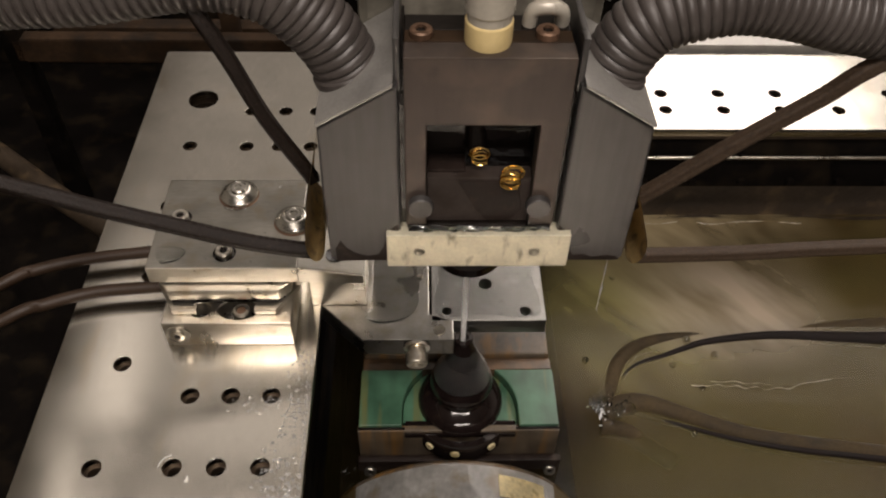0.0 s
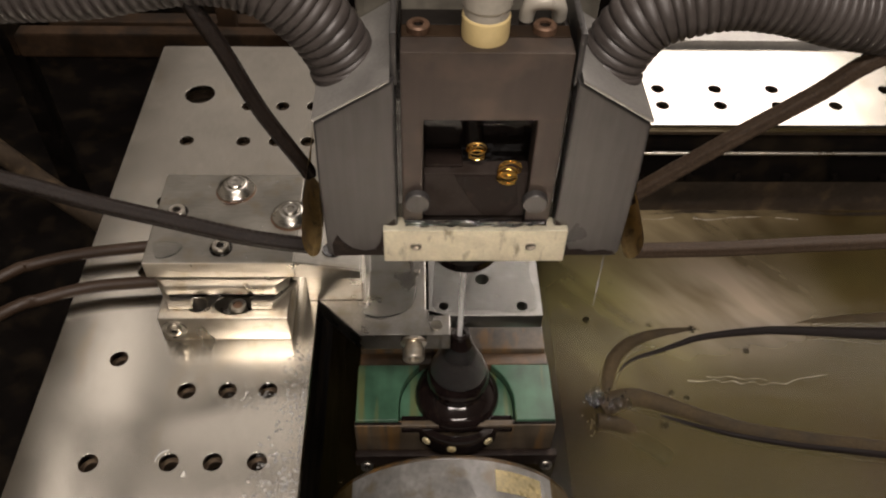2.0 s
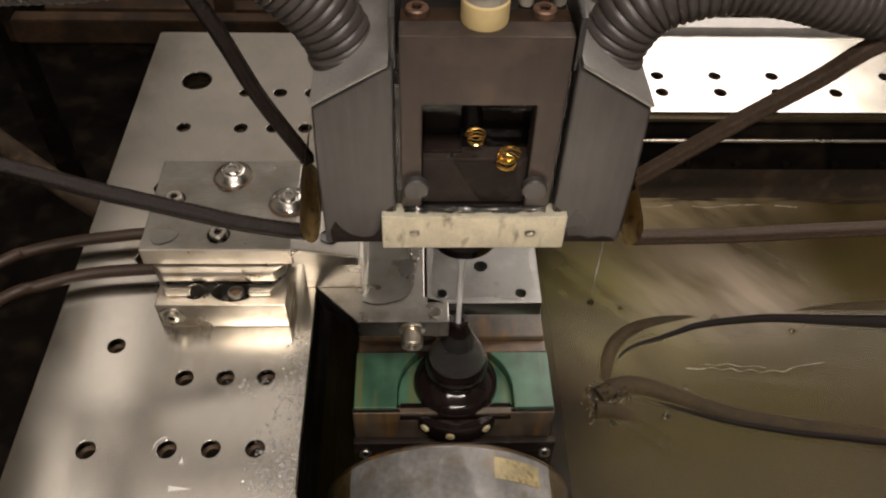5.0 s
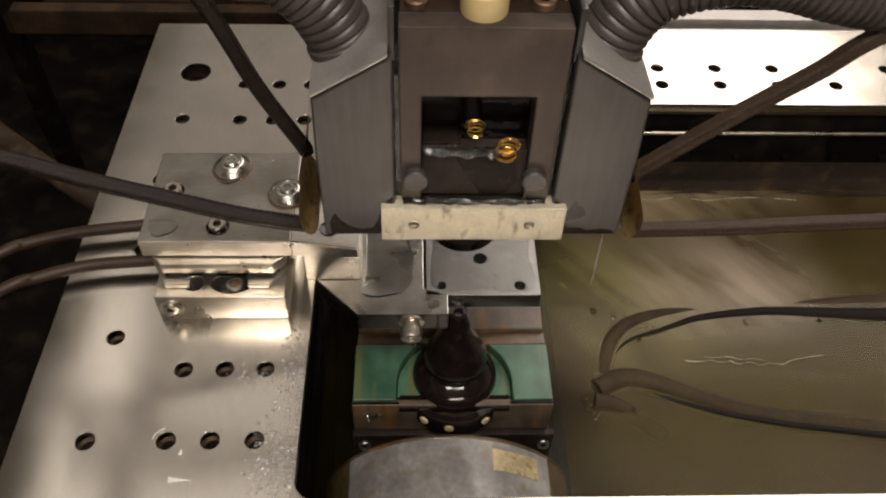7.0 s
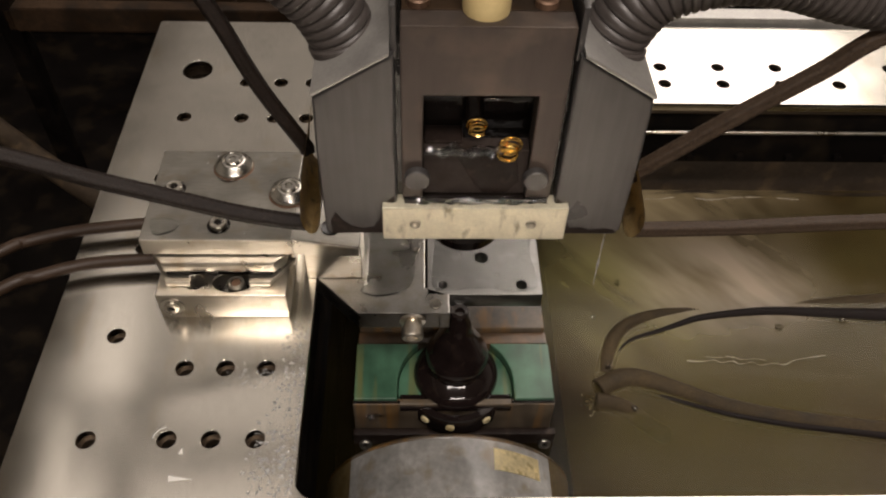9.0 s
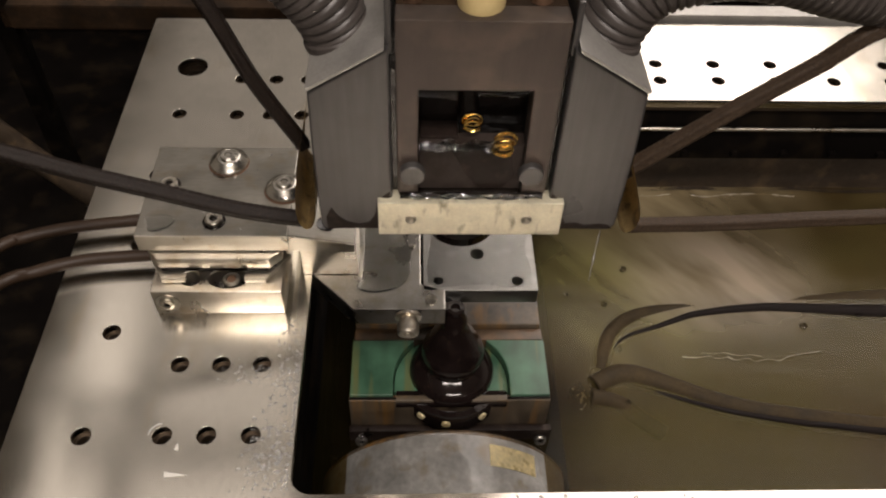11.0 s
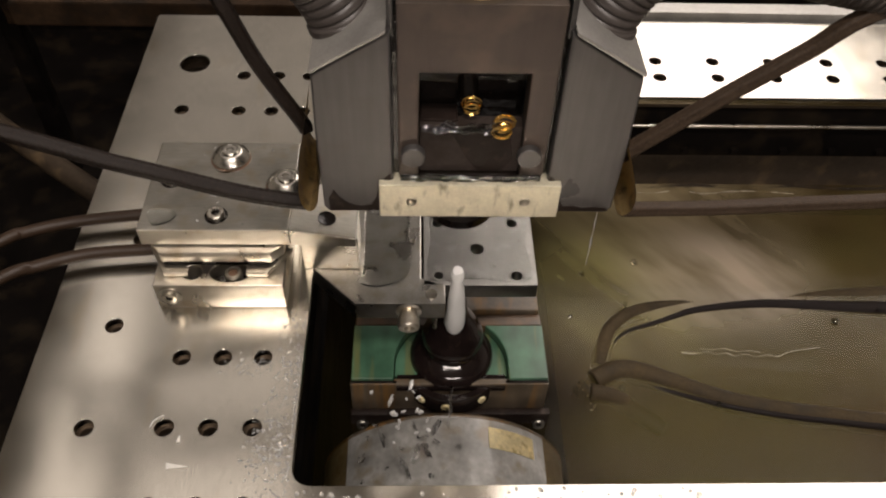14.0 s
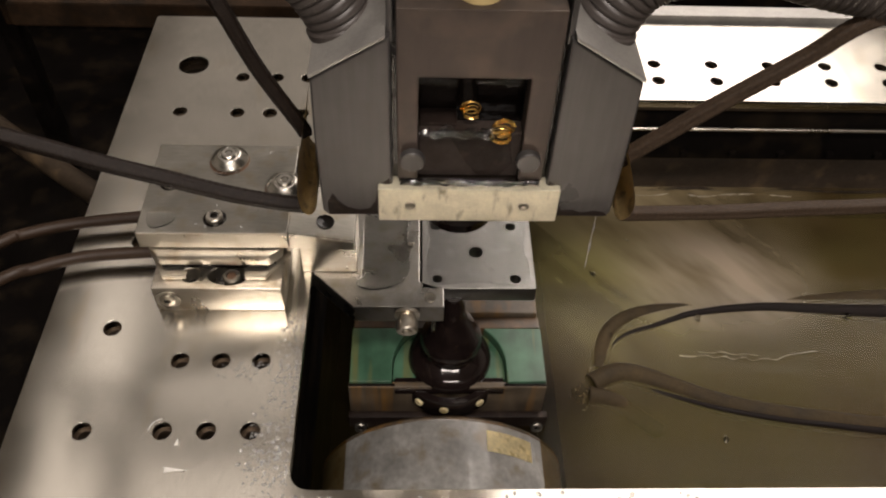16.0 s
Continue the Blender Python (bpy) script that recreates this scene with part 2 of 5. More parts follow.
def water_material():
    """Murky water: a silt-clouded body with painted pale sheen that lets some of what is beneath show, under a glossy
    rippled surface.
    """
    m = bpy.data.materials.new("murky_water")
    m.use_nodes = True
    N, L = m.node_tree.nodes, m.node_tree.links
    N.remove(N["Principled BSDF"])
    out = N["Material Output"]
    co = N.new("ShaderNodeTexCoord")
    warp = N.new("ShaderNodeTexNoise")
    warp.inputs["Scale"].default_value, warp.inputs["Detail"].default_value = 11, 4
    warp.inputs["Distortion"].default_value = 1.2
    L.new(co.outputs["Object"], warp.inputs["Vector"])
    ramp = N.new("ShaderNodeMix")
    ramp.data_type = "RGBA"
    ramp.inputs[6].default_value, ramp.inputs[7].default_value = (0.040, 0.027, 0.011, 1), (0.088, 0.063, 0.028, 1)
    rr = N.new("ShaderNodeMapRange")
    rr.inputs[1].default_value, rr.inputs[2].default_value = 0.35, 0.68
    L.new(warp.outputs[0], rr.inputs[0]), L.new(rr.outputs[0], ramp.inputs[0])
    big = N.new("ShaderNodeTexNoise")
    big.inputs["Scale"].default_value, big.inputs["Detail"].default_value = 6, 3
    L.new(co.outputs["Object"], big.inputs["Vector"])
    br = N.new("ShaderNodeMapRange")
    br.inputs[1].default_value, br.inputs[2].default_value = 0.42, 0.62
    L.new(big.outputs[0], br.inputs[0])
    green = N.new("ShaderNodeMix")
    green.data_type = "RGBA"
    green.inputs[7].default_value = (0.082, 0.068, 0.024, 1)
    L.new(br.outputs[0], green.inputs[0]), L.new(ramp.outputs[2], green.inputs[6])
    dif, tr, gl = N.new("ShaderNodeBsdfDiffuse"), N.new("ShaderNodeBsdfTransparent"), N.new("ShaderNodeBsdfGlossy")
    # olive silt cloud; the pale slanting wisps paint light reflected off the water
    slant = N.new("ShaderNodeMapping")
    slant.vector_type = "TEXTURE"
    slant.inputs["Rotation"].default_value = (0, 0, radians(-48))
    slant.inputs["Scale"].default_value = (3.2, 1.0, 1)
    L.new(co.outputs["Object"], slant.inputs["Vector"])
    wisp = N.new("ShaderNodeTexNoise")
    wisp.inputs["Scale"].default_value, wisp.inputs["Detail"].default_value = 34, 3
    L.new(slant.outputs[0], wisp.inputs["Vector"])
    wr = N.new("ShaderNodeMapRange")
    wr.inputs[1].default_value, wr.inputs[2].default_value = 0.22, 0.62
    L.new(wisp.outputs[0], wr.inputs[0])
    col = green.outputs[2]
    for cx, cy, rx, ry, silt_sheen_colour in ((0.250, 0.170, 0.085, 0.085, (0.275, 0.250, 0.105)), (0.300, 0.250, 0.120, 0.070, (0.42, 0.34, 0.20)), (0.330, 0.178, 0.080, 0.060, (0.46, 0.385, 0.290))):
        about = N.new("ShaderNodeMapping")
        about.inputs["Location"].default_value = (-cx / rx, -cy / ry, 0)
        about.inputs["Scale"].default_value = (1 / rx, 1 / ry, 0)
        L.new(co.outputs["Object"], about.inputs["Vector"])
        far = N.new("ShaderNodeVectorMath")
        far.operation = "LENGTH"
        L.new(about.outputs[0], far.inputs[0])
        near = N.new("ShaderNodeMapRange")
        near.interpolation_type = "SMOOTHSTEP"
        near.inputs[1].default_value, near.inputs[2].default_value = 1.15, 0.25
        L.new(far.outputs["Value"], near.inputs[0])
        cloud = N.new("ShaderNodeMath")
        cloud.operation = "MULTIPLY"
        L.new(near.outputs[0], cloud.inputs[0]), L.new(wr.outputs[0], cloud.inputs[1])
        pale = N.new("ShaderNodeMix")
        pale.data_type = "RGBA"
        pale.inputs[7].default_value = (*silt_sheen_colour, 1)
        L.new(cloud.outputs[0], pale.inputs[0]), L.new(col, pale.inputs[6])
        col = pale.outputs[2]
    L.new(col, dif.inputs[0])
    tr.inputs[0].default_value = (0.64, 0.55, 0.38, 1)
    gl.inputs["Roughness"].default_value = 0.16
    # silt hangs away from the arm; clear beside the table, painting the shade there
    sep = N.new("ShaderNodeSeparateXYZ")
    L.new(co.outputs["Object"], sep.inputs[0])
    wob = N.new("ShaderNodeMath")
    wob.operation = "MULTIPLY_ADD"
    wob.inputs[1].default_value = 0.04
    L.new(warp.outputs[0], wob.inputs[0]), L.new(sep.outputs[0], wob.inputs[2])
    slope = N.new("ShaderNodeMath")
    slope.operation = "MULTIPLY_ADD"
    slope.inputs[1].default_value = 0.25
    L.new(sep.outputs[1], slope.inputs[0]), L.new(wob.outputs[0], slope.inputs[2])
    silt = N.new("ShaderNodeMapRange")
    silt.inputs[1].default_value, silt.inputs[2].default_value = 0.222, 0.275
    silt.inputs[3].default_value, silt.inputs[4].default_value = 0.93, 0.44
    L.new(slope.outputs[0], silt.inputs[0])
    body = N.new("ShaderNodeMixShader")
    L.new(silt.outputs[0], body.inputs[0])
    L.new(dif.outputs[0], body.inputs[1]), L.new(tr.outputs[0], body.inputs[2])
    fr = N.new("ShaderNodeFresnel")
    fr.inputs[0].default_value = 1.15
    top = N.new("ShaderNodeMixShader")
    L.new(fr.outputs[0], top.inputs[0]), L.new(body.outputs[0], top.inputs[1]), L.new(gl.outputs[0], top.inputs[2])
    wv = N.new("ShaderNodeTexNoise")
    wv.inputs["Scale"].default_value, wv.inputs["Detail"].default_value = 22, 2
    wv.inputs["Distortion"].default_value = 0.8
    mp = N.new("ShaderNodeMapping")
    mp.inputs["Scale"].default_value = (0.45, 2.0, 1)
    mp.inputs["Rotation"].default_value = (0, 0, radians(38))
    L.new(co.outputs["Object"], mp.inputs["Vector"]), L.new(mp.outputs[0], wv.inputs["Vector"])
    bp = N.new("ShaderNodeBump")
    bp.inputs["Strength"].default_value, bp.inputs["Distance"].default_value = 0.22, 0.002
    centre = N.new("ShaderNodeMapping")
    centre.inputs["Location"].default_value = (-0.232, -0.085, 0)
    L.new(co.outputs["Object"], centre.inputs["Vector"])
    rings = N.new("ShaderNodeTexWave")
    rings.wave_type, rings.rings_direction = "RINGS", "Z"
    rings.inputs["Scale"].default_value, rings.inputs["Distortion"].default_value = 15, 5.0
    rings.inputs["Detail"].default_value, rings.inputs["Detail Scale"].default_value = 0, 0.5
    L.new(centre.outputs[0], rings.inputs["Vector"])
    swell = N.new("ShaderNodeMath")
    swell.operation = "MULTIPLY_ADD"
    swell.inputs[1].default_value = 0.22
    L.new(rings.outputs["Fac"], swell.inputs[0]), L.new(wv.outputs[0], swell.inputs[2])
    L.new(swell.outputs[0], bp.inputs["Height"]), L.new(bp.outputs[0], gl.inputs["Normal"]), L.new(bp.outputs[0], fr.inputs["Normal"])
    L.new(top.outputs[0], out.inputs[0])
    return m


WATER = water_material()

# ---- mesh helpers ----
ORIGIN = {}


def thing(name, base=(0, 0, 0), label="", category="", group="", kind=""):
    ob = new(name)
    ob.empty_display_size = 0.01
    ob.location = base
    ORIGIN[ob.name] = Vector(base)
    return tagged(ob, label, category, group, kind)


def part(name, bm, material, parent=None, label="", smooth=True):
    """Links a bmesh, given in world metres, as one mesh object under a thing or a part."""
    base = ORIGIN[parent.name] if parent else Vector((0, 0, 0))
    bmesh.ops.translate(bm, verts=bm.verts, vec=-base)
    bmesh.ops.recalc_face_normals(bm, faces=bm.faces)
    me = bpy.data.meshes.new(name)
    if smooth:
        for e in bm.edges:
            if len(e.link_faces) != 2:
                e.smooth = False
                continue
            turn = e.calc_face_angle(0)
            a, b = sorted(f.calc_area() for f in e.link_faces)
            e.smooth = turn < 0.08 or (turn < 0.6 and b < 8 * a)
        for f in bm.faces:
            f.smooth = True
    bm.to_mesh(me)
    bm.free()
    me.materials.append(material)
    ob = new(name, me)
    ORIGIN[ob.name] = base
    if parent:
        ob.parent = parent
    return tagged(ob, label) if label else ob


def solid(name, bm, material, label="", category="", group="", kind=""):
    """A thing that is one mesh."""
    return tagged(part(name, bm, material), label, category, group, kind)


def bev(bm, r, seg=2, sharp=0.5):
    es = [e for e in bm.edges if len(e.link_faces) == 2 and e.calc_face_angle(0) > sharp]
    if r > 0:
        bmesh.ops.bevel(bm, geom=es, offset=r, segments=seg, affect="EDGES", profile=0.6, clamp_overlap=True)
    return bm


def box(x0, x1, y0, y1, z0, z1, r=0.0005, bm=None):
    b = bmesh.new()
    bmesh.ops.create_cube(b, size=1, matrix=Matrix.Translation(((x0 + x1) / 2, (y0 + y1) / 2, (z0 + z1) / 2)) @ Matrix.Diagonal((x1 - x0, y1 - y0, z1 - z0, 1)))
    bev(b, r)
    return merge(bm, b) if bm else b


def merge(bm, other):
    me = bpy.data.meshes.new("tmp")
    other.to_mesh(me)
    other.free()
    bm.from_mesh(me)
    bpy.data.meshes.remove(me)
    return bm


def prism(pts, axis, a, b, r=0.0005):
    """A polygon drawn in the two other axes, drawn out along axis from a to b."""
    bm = bmesh.new()

    def at(p, v):
        return {"x": (v, p[0], p[1]), "y": (p[0], v, p[1]), "z": (p[0], p[1], v)}[axis]
    lo, hi = [bm.verts.new(at(p, a)) for p in pts], [bm.verts.new(at(p, b)) for p in pts]
    bm.faces.new(lo), bm.faces.new(hi[::-1])
    for i in range(len(pts)):
        j = (i + 1) % len(pts)
        bm.faces.new((lo[i], hi[i], hi[j], lo[j]))
    bmesh.ops.recalc_face_normals(bm, faces=bm.faces)
    return bev(bm, r)


def lathe(profile, centre=(0, 0, 0), way=(0, 0, 1), seg=32, bm=None):
    """Turns (radius, height) pairs about an axis through centre."""
    b = bmesh.new()
    rings = []
    for r, h in profile:
        if r < 1e-6:
            rings.append([b.verts.new((0, 0, h))])
        else:
            rings.append([b.verts.new((r * math.cos(2 * math.pi * i / seg), r * math.sin(2 * math.pi * i / seg), h)) for i in range(seg)])
    for p, q in zip(rings, rings[1:]):
        for i in range(seg):
            j = (i + 1) % seg
            if len(p) == 1 and len(q) == 1:
                continue
            if len(p) == 1:
                b.faces.new((p[0], q[i], q[j]))
            elif len(q) == 1:
                b.faces.new((p[i], q[0], p[j]))
            else:
                b.faces.new((p[i], q[i], q[j], p[j]))
    m = Matrix.Translation(centre) @ Vector(way).to_track_quat("Z", "Y").to_matrix().to_4x4()
    bmesh.ops.transform(b, matrix=m, verts=b.verts)
    return merge(bm, b) if bm else b


def spline(pts, step):
    """Points about every step metres along a smooth curve through pts."""
    P = [Vector(p) for p in pts]
    P = [2 * P[0] - P[1]] + P + [2 * P[-1] - P[-2]]
    out = []
    for a, b, c, d in zip(P, P[1:], P[2:], P[3:]):
        n = max(2, round((c - b).length / step))
        for i in range(n):
            t = i / n
            out.append(0.5 * (2 * b + (c - a) * t + (2 * a - 5 * b + 4 * c - d) * t * t + (3 * b - a - 3 * c + d) * t ** 3))
    return out + [P[-2]]


def sweep(pts, radius, step=0.004, seg=12, flat=1.0, caps=True, braid=0.0):
    """A tube along a smooth curve. radius: a number, or a function of the count of steps."""
    line = spline(pts, step)
    bm = bmesh.new()
    side, rings = None, []
    for i, p in enumerate(line):
        d = (line[min(i + 1, len(line) - 1)] - line[max(i - 1, 0)]).normalized()
        if side is None:
            side = d.cross(Vector((0, 0.3, 1))).normalized()
        side = (side - d * side.dot(d)).normalized()
        up = d.cross(side)
        r = radius(i) if callable(radius) else radius
        rk = [r * (1 + braid * ((k + i) % 4 < 2) + braid * ((k - i) % 4 < 2) + 4.0 * braid * math.cos(5 * 2 * math.pi * k / seg)) for k in range(seg)]
        rings.append([bm.verts.new(p + side * (rk[k] * math.cos(2 * math.pi * k / seg)) + up * (rk[k] * flat * math.sin(2 * math.pi * k / seg))) for k in range(seg)])
    for p, q in zip(rings, rings[1:]):
        for k in range(seg):
            bm.faces.new((p[k], p[(k + 1) % seg], q[(k + 1) % seg], q[k]))
    if caps:
        bm.faces.new(rings[0][::-1]), bm.faces.new(rings[-1])
    return bm


def ring(cx, cy, r, n=20):
    return [(cx + r * math.cos(2 * math.pi * i / n), cy + r * math.sin(2 * math.pi * i / n)) for i in range(n)]


def rounded(x0, x1, y0, y1, r, n=6):
    out = []
    for cx, cy, a0 in ((x1 - r, y1 - r, 0), (x0 + r, y1 - r, 90), (x0 + r, y0 + r, 180), (x1 - r, y0 + r, 270)):
        out += [(cx + r * math.cos(radians(a0 + 90 * i / n)), cy + r * math.sin(radians(a0 + 90 * i / n))) for i in range(n + 1)]
    return out


def plate(outlines, z0, z1, edge=0.0004):
    """A flat plate between z0 and z1 whose later outlines are holes through it."""
    cu = bpy.data.curves.new("outline", "CURVE")
    cu.dimensions, cu.fill_mode = "2D", "BOTH"
    cu.extrude, cu.bevel_depth, cu.bevel_resolution, cu.offset = (z1 - z0) / 2 - edge, edge, 1, -edge
    for pts in outlines:
        s = cu.splines.new("POLY")
        s.points.add(len(pts) - 1)
        for p, (x, y) in zip(s.points, pts):
            p.co = (x, y, 0, 1)
        s.use_cyclic_u = True
    ob = new("outline", cu)
    me = ob.evaluated_get(bpy.context.evaluated_depsgraph_get()).to_mesh()
    bm = bmesh.new()
    bm.from_mesh(me)
    bpy.data.objects.remove(ob)
    bpy.data.curves.remove(cu)
    bmesh.ops.remove_doubles(bm, verts=bm.verts, dist=1e-6)
    bmesh.ops.translate(bm, verts=bm.verts, vec=(0, 0, (z0 + z1) / 2))
    return bm


def cap_screw(parent, centre, way, r, h, material, name="cap_screw"):
    """A socket head screw whose head stands h proud of centre along way, with a dark hexagon socket."""
    sc = part(name, lathe([(r, 0), (r, h * 0.8), (r * 0.86, h), (r * 0.5, h), (r * 0.5, h * 0.3), (0, h * 0.3)], centre, way, 24), material, parent)
    part("socket", lathe([(r * 0.49, 0), (r * 0.49, 0.0002), (0, 0.0002)], Vector(centre) + Vector(way).normalized() * h * 0.62, way, 6), RECESS, sc)
    return sc


# ---- the room ----
def room():
    x0, x1, y0, y1, z0, z1 = -1.8, 3.2, -2.2, 4.4, -0.9, 2.2
    solid("floor", box(x0, x1, y0, y1, z0 - 0.1, z0, 0), PLASTER, "plain grey workshop floor under the machine", "floor", kind="structure")
    solid("ceiling", box(x0, x1, y0, y1, z1, z1 + 0.1, 0), PLASTER, "plain pale workshop ceiling above the machine", "ceiling", kind="structure")
    for n, b in (("wall_west", (x0 - 0.1, x0, y0, y1)), ("wall_east", (x1, x1 + 0.1, y0, y1)), ("wall_south", (x0, x1, y0 - 0.1, y0)), ("wall_north", (x0, x1, y1, y1 + 0.1))):
        solid(n, box(*b, z0, z1, 0), PLASTER, "plain pale workshop wall", "wall", kind="structure")


room()

# ---- the work table: a steel frame round the tank opening ----
HOLES = [(0, 0), (0.0198, 0), (0.0398, 0), (-0.036, 0), (0.001, 0.0378), (0.0207, 0.0378), (0.0402, 0.0378), (-0.0358, 0.0567),
         (-0.0338, 0.2235), (0.002, 0.223), (0.0225, 0.223), (0.0425, 0.223), (0.0005, 0.259), (0.023, 0.259), (0.0435, 0.259),
         (-0.0365, 0.169), (-0.035, 0.1145), (0, -0.0375), (0.020, -0.0375), (0.040, -0.0375), (-0.036, -0.0565)]
HOLES += [(0.119 + 0.04 * i, 0.280) for i in range(12)] + [(0.120 + 0.0397 * i, 0.2617) for i in range(12)]


def work_table():
    t = thing("work_table", (0.06, 0.1, -0.2), "ground steel machine table frame with rows of threaded holes", "machine table")
    outl = [rounded(-0.0693, 0.72, -0.16, 0.328, 0.002, 2), rounded(0.0598, 0.62, -0.0285, 0.241, 0.009)]
    outl += [ring(x, y, 0.0044, 22) for x, y in HOLES] + [ring(-0.0338, 0.2717, 0.0098, 32)]
    part("table_top", plate(outl, -0.0062, 0, 0.0002), STEEL, t, "brushed steel top plate with drilled holes", False)
    inner = rounded(0.0555, 0.6245, -0.033, 0.2455, 0.010)
    # Frame and tank rim take the shade below the table as colour.
    part("table_frame", plate([rounded(-0.064, 0.715, -0.155, 0.323, 0.002, 2), inner], -0.056, -0.0123, 0.0005), DARKWALL, t, "frame below the table top, coloured near black as in shade", False)
    part("tank_rim", plate([rounded(-0.064, 0.715, -0.155, 0.323, 0.002, 2), rounded(0.0555, 0.6245, -0.033, 0.2680, 0.010)], -0.2, -0.0562, 0.0005), DARKWALL, t, "tank wall under the frame, coloured near black as in shade", False)
    back = [rounded(-0.064, 0.715, -0.155, 0.323, 0.002, 2), inner] + [ring(x, y, 0.0036, 14) for x, y in HOLES] + [ring(-0.0338, 0.2717, 0.0120, 20)]
    part("thread_plate", plate(back, -0.0122, -0.0064, 0.0002), THREAD, t, "threaded backing plate seen down in the holes", False)
    part("guide_rod", lathe([(0, 0), (0.0013, 0), (0.0013, 0.5), (0, 0.5)], (0.1, 0.2425, -0.026), (1, 0, 0), 12), STEEL_BRIGHT, t, "thin bright steel rod along the frame")
    for i in range(14):
        part("stud", lathe([(0, 0), (0.0032, 0), (0.0026, 0.003), (0, 0.003)], (0.13 + 0.035 * i, 0.2454, -0.050), (0, -1, 0), 10), DARKWALL, t)
    part("brown_strip", box(0.066, 0.614, 0.2652, 0.2678, -0.13, -0.0570, 0.0005), STAIN, t, "brown stained lower strip of the frame")


work_table()
WZ = -0.104


def tank():
    solid("machine_base", box(-0.5, 0.9, -0.4, 0.62, -0.9, -0.216, 0.005), PAINT, "painted machine base under the tank", "machine base", kind="structure")
    # Floor coloured near black for the shade down in the tank.
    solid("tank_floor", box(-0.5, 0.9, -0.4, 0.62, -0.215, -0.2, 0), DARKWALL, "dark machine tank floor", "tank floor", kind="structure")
    # Bed stops short of the arm, so the near-black floor paints shade there.
    solid("silt_bed", prism([(0.222, -0.1995), (0.6240, -0.1995), (0.6240, -0.138), (0.315, -0.138), (0.268, -0.150), (0.240, -0.175)], "y", -0.0325, 0.2648, 0), MUD, "olive brown silt under the murky water", "tank bottom", kind="structure")
    bm = bmesh.new()
    nx, ny = 220, 120
    rows = []
    for j in range(ny + 1):
        y = -0.0327 + 0.2977 * j / ny
        row = []
        for i in range(nx + 1):
            x = 0.0558 + 0.5684 * i / nx
            h = 0.0024 * math.exp(-((y - 0.2575 - 0.004 * noise.noise((x * 22, 1.2, 5.5))) / 0.0035) ** 2) * max(0, 0.5 + noise.noise((x * 30, 0.4, 9.1)))
            row.append(bm.verts.new((x, y, WZ + h)))
        rows.append(row)
    for a, b in zip(rows, rows[1:]):
        for i in range(nx):
            bm.faces.new((a[i], a[i + 1], b[i + 1], b[i]))
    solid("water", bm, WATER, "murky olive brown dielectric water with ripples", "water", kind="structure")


tank()


